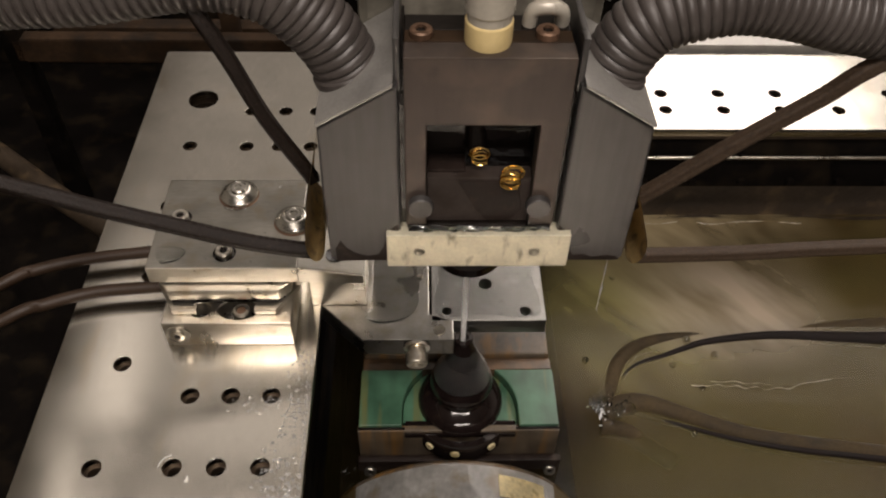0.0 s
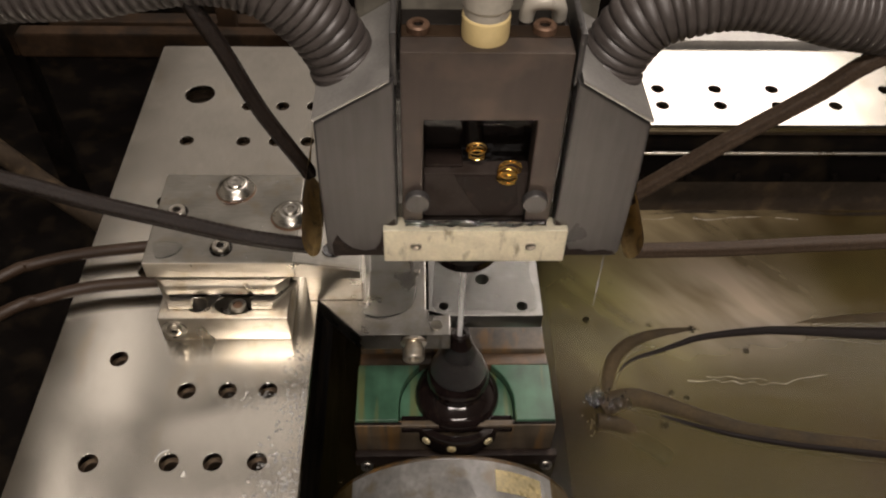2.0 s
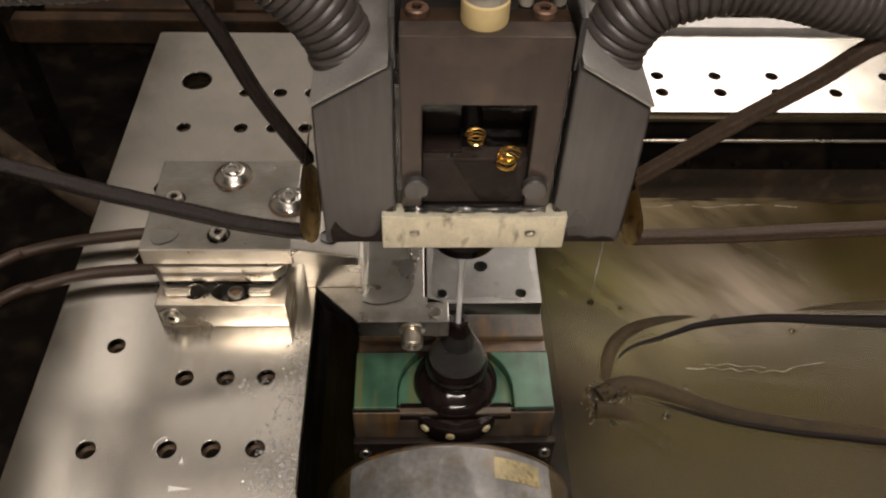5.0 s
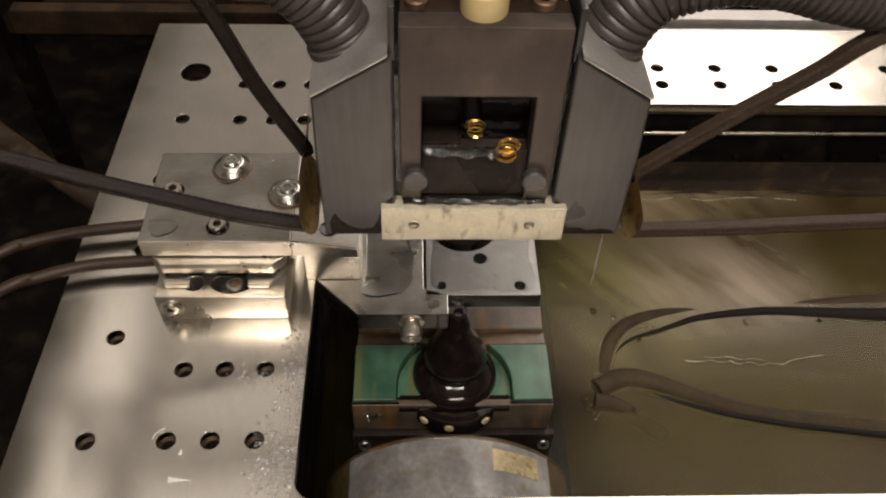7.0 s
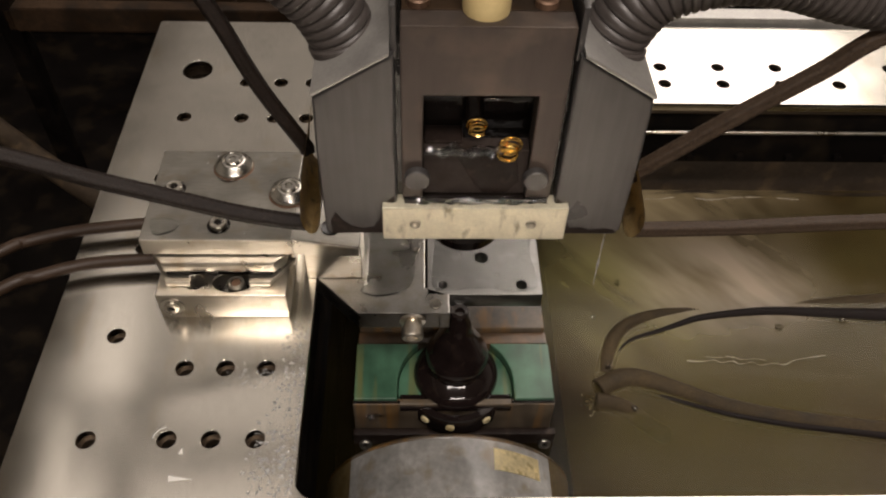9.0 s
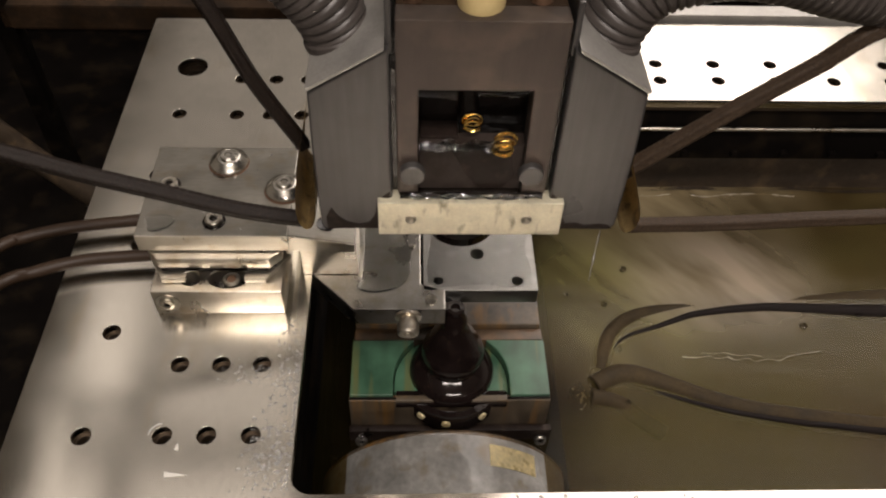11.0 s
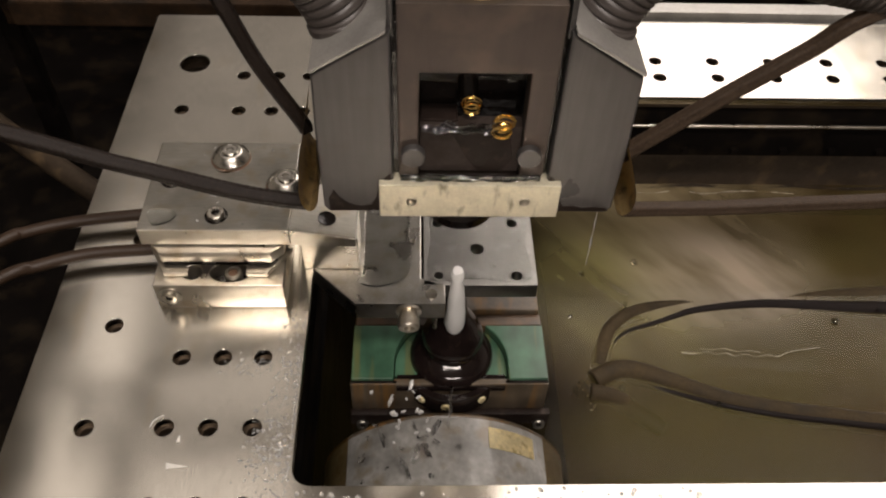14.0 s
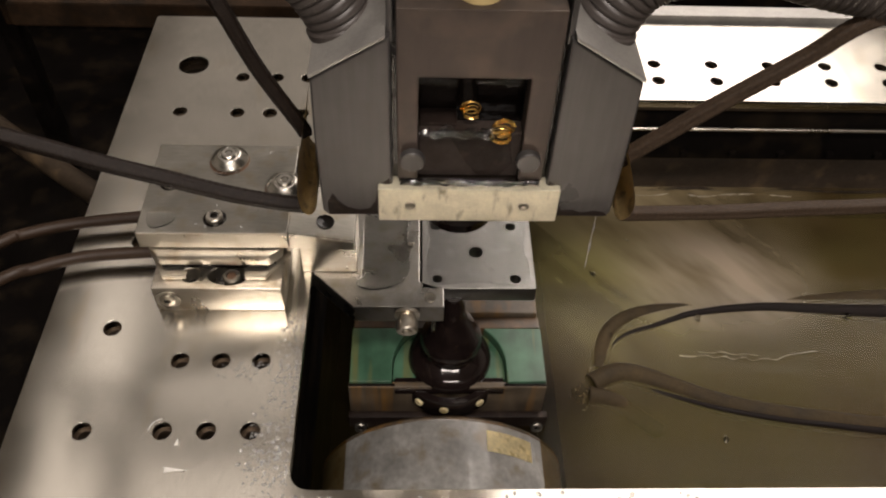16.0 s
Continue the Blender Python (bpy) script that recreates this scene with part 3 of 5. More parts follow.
# ---- the clamp on the table ----
def clamp():
    c = thing("workpiece_clamp", (0.016, 0.105, 0), "bright steel workholding clamp bolted on the machine table", "clamp")
    def oval(cx, cy, rx, ry):
        return [(cx + rx * math.cos(2 * math.pi * i / 28), cy + ry * math.sin(2 * math.pi * i / 28)) for i in range(28)]
    slots = [oval(0.0028, 0.0768, 0.0048, 0.0046), oval(0.0215, 0.0768, 0.0100, 0.0062)]
    part("base_block", plate([rounded(-0.0155, 0.0486, 0.068, 0.14, 0.0006, 2)] + slots, 0.0, 0.0178, 0.0006), STEEL_BRIGHT, c, "bright ground steel base block with two slots", False)
    part("slot_floor", box(-0.006, 0.040, 0.0695, 0.0845, 0.0004, 0.0085, 0), RECESS, c, "near-black floor that paints the shade in the slots")
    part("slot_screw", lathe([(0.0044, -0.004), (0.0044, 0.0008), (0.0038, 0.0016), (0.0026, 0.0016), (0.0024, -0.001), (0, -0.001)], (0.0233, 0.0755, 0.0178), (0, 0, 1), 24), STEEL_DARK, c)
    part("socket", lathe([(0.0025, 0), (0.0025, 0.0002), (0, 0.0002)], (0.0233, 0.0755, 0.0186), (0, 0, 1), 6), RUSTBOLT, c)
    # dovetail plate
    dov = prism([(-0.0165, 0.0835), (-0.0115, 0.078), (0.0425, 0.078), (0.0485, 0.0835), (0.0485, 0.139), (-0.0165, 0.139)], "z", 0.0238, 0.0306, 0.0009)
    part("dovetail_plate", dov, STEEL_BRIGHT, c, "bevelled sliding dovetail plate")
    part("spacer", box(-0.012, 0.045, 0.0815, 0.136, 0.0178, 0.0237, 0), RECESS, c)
    # Near-black block painting the shade in the gap under the top block.
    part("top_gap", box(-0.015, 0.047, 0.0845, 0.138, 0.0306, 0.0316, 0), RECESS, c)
    for pts in ([(-0.0185, 0.088), (-0.0105, 0.0735), (0.0015, 0.0735), (0.0015, 0.077), (-0.0095, 0.077), (-0.0160, 0.088)],
                [(0.0515, 0.090), (0.0405, 0.0735), (0.0300, 0.0735), (0.0300, 0.077), (0.0395, 0.077), (0.0490, 0.090)]):
        part("jaw_lip", prism(pts, "z", 0.0181, 0.0212, 0.0004), STEEL_BRIGHT, c, "thin hooked retaining lip")
    # top block with its tapering arm
    top = prism([(-0.0205, 0.0835), (0.0525, 0.0835), (0.0525, 0.1460), (-0.0205, 0.1460)], "z", 0.0315, 0.0420, 0.0005)
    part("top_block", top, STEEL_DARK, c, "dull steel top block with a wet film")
    # Thin front faces in a brighter steel than the top block and arm.
    part("front_edge", box(-0.0203, 0.0523, 0.0829, 0.0836, 0.0317, 0.0417, 0.0002), STEEL_BRIGHT, c, "bright steel front face")
    part("front_edge", prism([(0.0527, 0.0317), (0.0844, 0.0303), (0.0844, 0.0360), (0.0527, 0.0417)], "y", 0.0829, 0.0835, 0.0002), STEEL_BRIGHT, c, "bright steel front face")
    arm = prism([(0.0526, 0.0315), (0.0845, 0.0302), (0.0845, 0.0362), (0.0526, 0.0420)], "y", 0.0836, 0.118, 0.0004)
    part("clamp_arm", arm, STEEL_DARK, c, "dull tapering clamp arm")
    ins = prism([(0.0553, 0.0935), (0.0843, 0.0935), (0.0843, 0.115), (0.0553, 0.115)], "z", 0.0002, 0.0312, 0.0006)
    part("clamp_foot", ins, STEEL_BRIGHT, c, "bright machined clamp foot")
    for x, y in ((0.0176, 0.1345), (0.0484, 0.1152)):
        w = part("dome_washer", lathe([(0.0099, 0), (0.0099, 0.0010), (0.0095, 0.0017), (0.0062, 0.0043), (0.0057, 0.0046), (0.0050, 0.0046), (0.0047, 0.0042), (0.003, 0.0042)], (x, y, 0.0421), (0, 0, 1), 40), WASHER, c, "polished conical washer ringed with rust")
        part("rust_ring", lathe([(0.0104, 0.0), (0.0104, 0.0002), (0.0098, 0.0003), (0, 0.0003)], (x, y - 0.0006, 0.0420), (0, 0, 1), 32), RUSTBOLT, w)
        part("screw_head", lathe([(0.0041, 0), (0.0041, 0.0010), (0.0035, 0.0015), (0.0020, 0.0015), (0.0019, 0.0008), (0, 0.0008)], (x, y, 0.0460), (0, 0, 1), 24), WASHER, w)
        part("socket", lathe([(0.0018, 0), (0.0018, 0.0002), (0, 0.0002)], (x, y, 0.0469), (0, 0, 1), 6), STEEL_DARK, w)
    for x, y in ((0.0163, 0.0927), (-0.0097, 0.1172)):
        part("counterbore", lathe([(0.0056, 0.0), (0.0056, 0.0003), (0.0050, 0.0002), (0, 0.0002)], (x, y, 0.0420), (0, 0, 1), 24), RECESS, c)
        cap_screw(c, (x, y, 0.0421), (0, 0, 1), 0.0042, 0.0026, STEEL_BRIGHT)
    part("counterbore", lathe([(0.0045, 0.0), (0.0045, 0.0003), (0.0040, 0.0002), (0, 0.0002)], (0.070, 0.094, 0.0391), (0.18, 0, 1), 24), RECESS, c)
    part("screw_boss", lathe([(0.0062, 0), (0.0062, 0.0006), (0, 0.0006)], (-0.0085, 0.0679, 0.0095), (0, -1, 0), 24), STEEL_DARK, c)
    cap_screw(c, (-0.0085, 0.0675, 0.0095), (0, -1, 0), 0.0036, 0.0016, STEEL_BRIGHT, "set_screw")


clamp()


def bracket():
    c = thing("bracket", (0.09, 0.1, -0.012), "dull steel bracket plate holding the workpiece, wet with water", "bracket")
    pts = [(0.0545, 0.0935), (0.0600, 0.0935), (0.0828, 0.0705), (0.1298, 0.0705), (0.1298, 0.0835), (0.1172, 0.0875), (0.1172, 0.150), (0.0545, 0.150)]
    part("bracket_plate", prism(pts, "z", -0.0125, 0, 0.0006), BRACKET, c, "dull wet bracket plate with a cut corner")
    part("adjusting_screw", lathe([(0.0068, 0), (0.0068, 0.0016), (0.0044, 0.0018), (0.0044, 0.0046), (0.0056, 0.0048), (0.0056, 0.0100), (0.0050, 0.0108), (0.0030, 0.0108), (0.0030, 0.008), (0, 0.008)], (0.1107, 0.0704, -0.0050), (0, -1, -0.2), 28), STEEL_BRIGHT, c, "steel cap screw with a collar")
    part("pin", lathe([(0.0032, 0), (0.0032, 0.0008), (0, 0.001)], (0.1225, 0.0765, 0), (0, 0, 1), 20), STEEL, c)
    part("pin", lathe([(0.0016, 0), (0.0016, 0.0008), (0, 0.001)], (0.1125, 0.113, 0), (0, 0, 1), 16), STEEL, c)


bracket()


def workpiece():
    c = thing("workpiece", (0.148, 0.11, -0.0105), "wet grey steel workpiece plate with drilled holes", "steel plate")
    out = [rounded(0.1184, 0.1790, 0.0828, 0.150, 0.0006, 2), ring(0.1478, 0.1080, 0.0036), ring(0.1682, 0.0893, 0.0028), ring(0.1682, 0.1270, 0.0028), ring(0.1265, 0.1270, 0.0028), ring(0.1265, 0.0893, 0.0024)]
    part("plate_body", plate(out, -0.0105, 0, 0.0004), WORK, c, "flat machined plate with five through holes", False)


workpiece()


def water_film(outline, z0, thick, material, name="water_film"):
    bm = plate([outline], z0 + 0.00005, z0 + thick, thick * 0.45)
    return solid(name, bm, material, "thin clear film of water lying on the steel", "water film", "water films")


def smooth_loop(pts, n=6):
    P = [Vector((x, y)) for x, y in pts]
    out = []
    for i in range(len(P)):
        a, b, c, d = P[i - 1], P[i], P[(i + 1) % len(P)], P[(i + 2) % len(P)]
        for k in range(n):
            t = k / n
            v = 0.5 * (2 * b + (c - a) * t + (2 * a - 5 * b + 4 * c - d) * t * t + (3 * b - a - 3 * c + d) * t ** 3)
            out.append((v.x, v.y))
    return out


water_film(smooth_loop([(0.0868, 0.1400), (0.1030, 0.1400), (0.1110, 0.1340), (0.1105, 0.1176), (0.1120, 0.0974), (0.1064, 0.0858), (0.0933, 0.0812), (0.0840, 0.0845), (0.0858, 0.0900), (0.0862, 0.1100)]), 0.0, 0.0011, DROP)
water_film(smooth_loop([(-0.0172, 0.0955), (-0.0100, 0.0968), (-0.0030, 0.0940), (-0.0060, 0.0880), (-0.0135, 0.0862)]), 0.042, 0.0008, DROP)
water_film(smooth_loop([(0.0125, 0.1235), (0.0170, 0.1225), (0.0225, 0.1245), (0.0235, 0.1265), (0.0175, 0.1250), (0.0110, 0.1260)]), 0.042, 0.0008, DROP)


water_film(smooth_loop([(0.1215, 0.0868), (0.1330, 0.0858), (0.1480, 0.0872), (0.1620, 0.0852), (0.1755, 0.0872), (0.1762, 0.0990), (0.1740, 0.1120), (0.1765, 0.1260), (0.1740, 0.1460), (0.1300, 0.1450), (0.1212, 0.1400), (0.1225, 0.1180), (0.1208, 0.1010)]), 0.0, 0.00022, DROP)


def droplets():
    """Splashed drops on the table beside the opening, on the clamp and on the workpiece."""
    rnd = random.Random(5)
    bm = bmesh.new()

    def drop(x, y, z, r):
        b = bmesh.new()
        bmesh.ops.create_icosphere(b, subdivisions=2, radius=r)
        low = [v for v in b.verts if v.co.z < -r * 0.12]
        bmesh.ops.delete(b, geom=low, context="VERTS")
        bmesh.ops.transform(b, matrix=Matrix.Translation((x, y, z)) @ Matrix.Rotation(rnd.random() * 6, 4, "Z") @ Matrix.Diagonal((rnd.uniform(0.8, 1.6), 1, rnd.uniform(0.45, 0.7), 1)), verts=b.verts)
        merge(bm, b)
    for i in range(430):
        y = rnd.uniform(-0.034, 0.066)
        near = rnd.random() ** 2.2
        drop(0.0585 - near * (0.012 if y > 0.012 else 0.019), y, 0.0, rnd.choice((0.00025, 0.0003, 0.0004, 0.0005, 0.0008)))
    for i in range(64):
        drop(rnd.gauss(0.034, 0.007), rnd.gauss(0.0335, 0.0035), 0.0, rnd.choice((0.0003, 0.0004, 0.0006)))
    for i in range(120):
        drop(0.055 - abs(rnd.gauss(0, 0.008)), rnd.gauss(-0.010, 0.007), 0.0, rnd.choice((0.0003, 0.0005, 0.0008)))
    for i in range(110):
        drop(rnd.uniform(0.06, 0.24), rnd.uniform(-0.046, -0.0300), 0.0, rnd.choice((0.0004, 0.0006, 0.0008, 0.0011)))
    for i in range(26):
        drop(rnd.uniform(0.0, 0.05), rnd.uniform(0.087, 0.142), 0.042, rnd.choice((0.0003, 0.0005, 0.0007)))
    for i in range(14):
        drop(rnd.uniform(0.121, 0.177), rnd.uniform(0.086, 0.128), 0.0, rnd.choice((0.0004, 0.0006, 0.0010, 0.0013)))
    solid("water_drops", bm, SPLASHED, "small clear water drops splashed on the steel", "water drops", kind="stuff")


droplets()
solid("scuff_mark", prism([(0.0046, -0.0177), (0.0147, -0.0194), (0.0050, -0.0203)], "z", 0.0002, 0.0005, 0), SCRATCH, "small white wedge mark on the machine table", "mark")
solid("scuff_mark", prism([(0.0068, -0.0072), (0.0088, -0.0072), (0.0080, -0.0040)], "z", 0.0002, 0.0004, 0), SCRATCH, "small white chip mark on the machine table", "mark")
solid("scratch_mark", sweep([(0.0062 * math.cos(radians(a)), 0.0062 * math.sin(radians(a)), 0.0001) for a in range(100, 176, 15)], 0.0002, 0.0006, 6), SCRATCH, "thin curved scratch beside a threaded hole", "mark")
# ---- the upper head ----
YF = 0.058          # front of the head
HX = 0.1372         # its middle


def rippled(x0, x1, y, z, tall, seed, amp=1.0):
    """An upright sheet of wrinkled water."""
    bm = bmesh.new()
    rows = []
    for j in range(7):
        row = []
        for i in range(57):
            u = i / 56
            n1 = noise.noise((u * 11, j * 0.9, seed))
            row.append(bm.verts.new((x0 + (x1 - x0) * u, y + amp * (0.0016 * n1 + 0.0009 * math.sin(j * 2.1 + u * 20)), z + tall * (j / 6) * (0.8 + 0.35 * noise.noise((u * 7, 0.3, seed + 4))))))
        rows.append(row)
    for p, q in zip(rows, rows[1:]):
        for i in range(56):
            bm.faces.new((p[i], p[i + 1], q[i + 1], q[i]))
    bmesh.ops.solidify(bm, geom=bm.faces[:], thickness=0.0008)
    return bm


def head():
    h = thing("wire_guide_head", (HX, 0.078, 0.043), "dark grey machine head with a window over a wet recess", "machine head")
    # face: a frame round the window and the open foot
    x0, x1, zt = 0.1068, 0.1676, 0.1794
    wx0, wx1, wz = 0.1151, 0.1574, 0.1500
    part("face_plate", prism([(x0, 0.0975), (x0, zt), (x1, zt), (x1, 0.0975), (wx1, 0.0975), (wx1, wz), (wx0, wz), (wx0, 0.0975)], "y", YF, YF + 0.010, 0.0006), HEAD, h, "dark metal face plate round a square window")
    # Added dark fillers: they close light leaks and paint the gaps' shade.
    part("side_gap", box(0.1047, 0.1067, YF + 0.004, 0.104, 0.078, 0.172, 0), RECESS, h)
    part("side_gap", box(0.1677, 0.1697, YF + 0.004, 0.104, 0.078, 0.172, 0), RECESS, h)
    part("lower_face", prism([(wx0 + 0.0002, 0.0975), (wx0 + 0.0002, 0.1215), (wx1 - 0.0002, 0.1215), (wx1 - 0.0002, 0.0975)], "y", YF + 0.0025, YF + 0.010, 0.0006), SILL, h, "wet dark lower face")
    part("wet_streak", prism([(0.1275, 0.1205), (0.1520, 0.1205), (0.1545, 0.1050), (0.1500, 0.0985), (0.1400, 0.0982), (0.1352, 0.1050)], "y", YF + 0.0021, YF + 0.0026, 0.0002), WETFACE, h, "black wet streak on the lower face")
    # Back wall in the near-black colour, so the window's shade is painted.
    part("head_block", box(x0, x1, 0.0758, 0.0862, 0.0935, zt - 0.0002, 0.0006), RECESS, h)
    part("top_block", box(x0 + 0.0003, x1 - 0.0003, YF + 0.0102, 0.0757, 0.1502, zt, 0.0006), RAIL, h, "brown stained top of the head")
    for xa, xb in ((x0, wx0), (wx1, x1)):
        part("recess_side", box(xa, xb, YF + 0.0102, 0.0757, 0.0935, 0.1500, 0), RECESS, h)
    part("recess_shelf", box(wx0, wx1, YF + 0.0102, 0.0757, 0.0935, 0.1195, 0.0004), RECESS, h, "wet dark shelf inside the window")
    part("recess_pad", box(wx0 + 0.0005, 0.1310, 0.064, 0.0745, 0.1196, 0.1225, 0.0008), WETFACE, h, "dull dark pad in the recess")
    part("recess_ledge", box(0.1365, 0.1560, 0.0705, 0.0750, 0.1375, 0.1392, 0.0006), RIPPLE, h, "wet glassy ledge at the back of the recess")
    part("recess_tube", sweep([(0.1345, 0.0735, 0.149), (0.1345, 0.072, 0.138), (0.1350, 0.070, 0.1305)], 0.0042, 0.002, 14), RECESS, h)
    for cx, cy, cz, r, n, lean in ((0.1366, 0.0655, 0.1285, 0.0033, 5, 0.2), (0.1490, 0.0602, 0.1228, 0.0038, 9, -0.3)):
        pts = []
        for k in range(n * 9):
            a, q = 2 * math.pi * k / 9, k / 9
            w = 1 + 0.45 * noise.noise((q * 0.9, cx * 90, 1.5))
            jx, jz = 0.0016 * noise.noise((q * 0.8, 3.3, cx * 50)), 0.0016 * noise.noise((q * 0.8, 7.1, cx * 50))
            pts.append((cx + jx + r * w * math.cos(a), cy + 0.0016 * noise.noise((q, 1.1, cz * 40)) - 0.0002 * q, cz + jz + r * w * 0.8 * math.sin(a) - 0.0007 * (q - n / 2) + lean * 0.001))
        part("wire_curl", sweep(pts, 0.00030, 0.0010, 6), BRASSWIRE, h, "curled golden brass wire scrap")
    for x in (0.1128, 0.1604):
        part("knob", lathe([(0.0051, 0), (0.0051, 0.0030), (0.0047, 0.0034), (0, 0.0034)], (x, YF - 0.0001, 0.1098), (0, -1, 0), 28), CHEEK, h, "round dark knob")
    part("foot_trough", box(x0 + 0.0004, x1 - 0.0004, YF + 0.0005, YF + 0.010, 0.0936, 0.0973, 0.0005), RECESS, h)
    bar = part("clamp_bar", box(0.0985, 0.1757, YF - 0.0045, YF + 0.004, 0.0765, 0.0955, 0.0006), NICKEL, h, "worn nickel plated bar with two screw holes")
    for x in (0.1122, 0.1608):
        part("screw_hole", lathe([(0.0024, 0), (0.0024, 0.0003), (0.0021, 0.0005), (0.0016, 0.0002), (0, 0.0002)], (x, YF - 0.0045, 0.0860), (0, -1, 0), 20), STEEL_BRIGHT, bar)
    # side covers
    for s, name in ((1, "side_cover"), (-1, "side_cover")):
        def X(v):
            return v if s > 0 else 2 * HX - v
        front = [(X(0.1046), 0.0765), (X(0.1046), 0.1690), (X(0.1030), 0.1675), (X(0.0745), 0.1490), (X(0.0738), 0.1220), (X(0.0742), 0.0790), (X(0.0765), 0.0760)]
        part(name, prism(front, "y", YF - 0.001, 0.108, 0.0016), CHEEK, h, "grey coated side cover")
        part("cover_lid", prism([(X(0.1030), 0.1682), (X(0.0744), 0.1502), (X(0.0740), 0.1517), (X(0.1030), 0.1700)], "y", YF - 0.0018, 0.108, 0.0003), LID, h, "paler sloped lid of the side cover")
        part("cover_flange", box(min(X(0.1032), X(0.1056)), max(X(0.1032), X(0.1056)), YF + 0.002, 0.112, 0.1640, 0.1860, 0.0008), CHEEK, h)
    # wet dark stains along the foot of the covers
    for pts in ([(0.0768, 0.0768), (0.0765, 0.0845), (0.0790, 0.0895), (0.0812, 0.0850), (0.0850, 0.0812), (0.0900, 0.0795), (0.0945, 0.0805), (0.0970, 0.0850), (0.0985, 0.0925), (0.1010, 0.0965), (0.1035, 0.0990), (0.1040, 0.0772)],
                [(0.1705, 0.0770), (0.1705, 0.0985), (0.1730, 0.0960), (0.1765, 0.0850), (0.1785, 0.0800), (0.1830, 0.0806), (0.1870, 0.0788), (0.1930, 0.0800), (0.1975, 0.0790), (0.1990, 0.0772)]):
        part("wet_stain", prism(pts, "y", YF - 0.0013, YF - 0.0009, 0), WETFACE, h, "dark wet stain on the cover")
    part("wet_trough", rippled(x0 + 0.001, x1 - 0.001, YF - 0.0012, 0.0952, 0.0030, 6.1), RIPPLE, h, "thin wet run of water above the bar")
    # top fittings
    f = part("hose_fitting", lathe([(0.0080, 0), (0.0080, 0.012), (0.0082, 0.0125), (0.0086, 0.013), (0.0086, 0.06), (0, 0.06)], (0.1367, 0.0690, 0.1795), (0, 0, 1), 36), CLEARISH, h, "grey hose fitting")
    part("fitting_ring", lathe([(0.0083, 0), (0.0085, 0.001), (0.0085, 0.0085), (0.0082, 0.0092), (0, 0.0092)], (0.1367, 0.0690, 0.1794), (0, 0, 1), 36), IVORY, f, "yellowed ivory plastic ring")
    for x in (0.1131, 0.1580):
        cap_screw(h, (x, 0.0720, 0.1794), (0, 0, 1), 0.0042, 0.0030, RUSTBOLT)
    part("bent_pipe", sweep([(0.152, 0.079, 0.180), (0.153, 0.078, 0.186), (0.158, 0.077, 0.188), (0.163, 0.078, 0.186), (0.164, 0.080, 0.180)], 0.0028, 0.002, 12), CLEARISH, h, "bent grey pipe")
    # column behind the head
    part("column", box(0.088, 0.186, 0.1085, 0.165, 0.12, 0.30, 0.004), PAINT, h, "dark column behind the head")
    part("shoulder", prism([(0.088, 0.175), (0.105, 0.190), (0.105, 0.30), (0.080, 0.30)], "y", 0.10, 0.1082, 0.002), LID, h)
    part("shoulder", prism([(0.186, 0.175), (0.169, 0.190), (0.169, 0.30), (0.194, 0.30)], "y", 0.10, 0.1082, 0.002), LID, h)
    # nozzle
    part("nozzle", lathe([(0.0, 0.0425), (0.0012, 0.0425), (0.0030, 0.0445), (0.0110, 0.0540), (0.0160, 0.0590), (0.0165, 0.0640), (0.015, 0.066), (0.015, 0.094), (0, 0.094)], (HX - 0.0022, 0.078, 0), (0, 0, 1), 40), BLACK, h, "black wet nozzle cone")
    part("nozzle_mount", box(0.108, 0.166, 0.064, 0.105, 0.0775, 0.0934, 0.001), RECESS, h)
    # folded metal loops that take the cables
    for pts in ([(0.0712, 0.1310), (0.0688, 0.1200), (0.0659, 0.1042), (0.0639, 0.0873), (0.0648, 0.0785), (0.0676, 0.0752), (0.0708, 0.0785), (0.0722, 0.0860), (0.0730, 0.0976), (0.0734, 0.1120)],
                [(0.2012, 0.1180), (0.2003, 0.1080), (0.2001, 0.0974), (0.2010, 0.0840), (0.2030, 0.0765), (0.2062, 0.0735), (0.2095, 0.0765), (0.2102, 0.0850), (0.2062, 0.0991), (0.2022, 0.1110)]):
        line = spline([(x, 0, z) for x, z in pts], 0.0025)
        bm = bmesh.new()
        a = [bm.verts.new((p.x, 0.0575, p.z)) for p in line]
        b = [bm.verts.new((p.x, 0.1040, p.z)) for p in line]
        for i in range(len(line) - 1):
            bm.faces.new((a[i], a[i + 1], b[i + 1], b[i]))
        bmesh.ops.solidify(bm, geom=bm.faces[:], thickness=0.0006)
        part("cable_loop", bm, LEAF, h, "folded brass loop that holds the cables")
    return h


HEADOB = head()


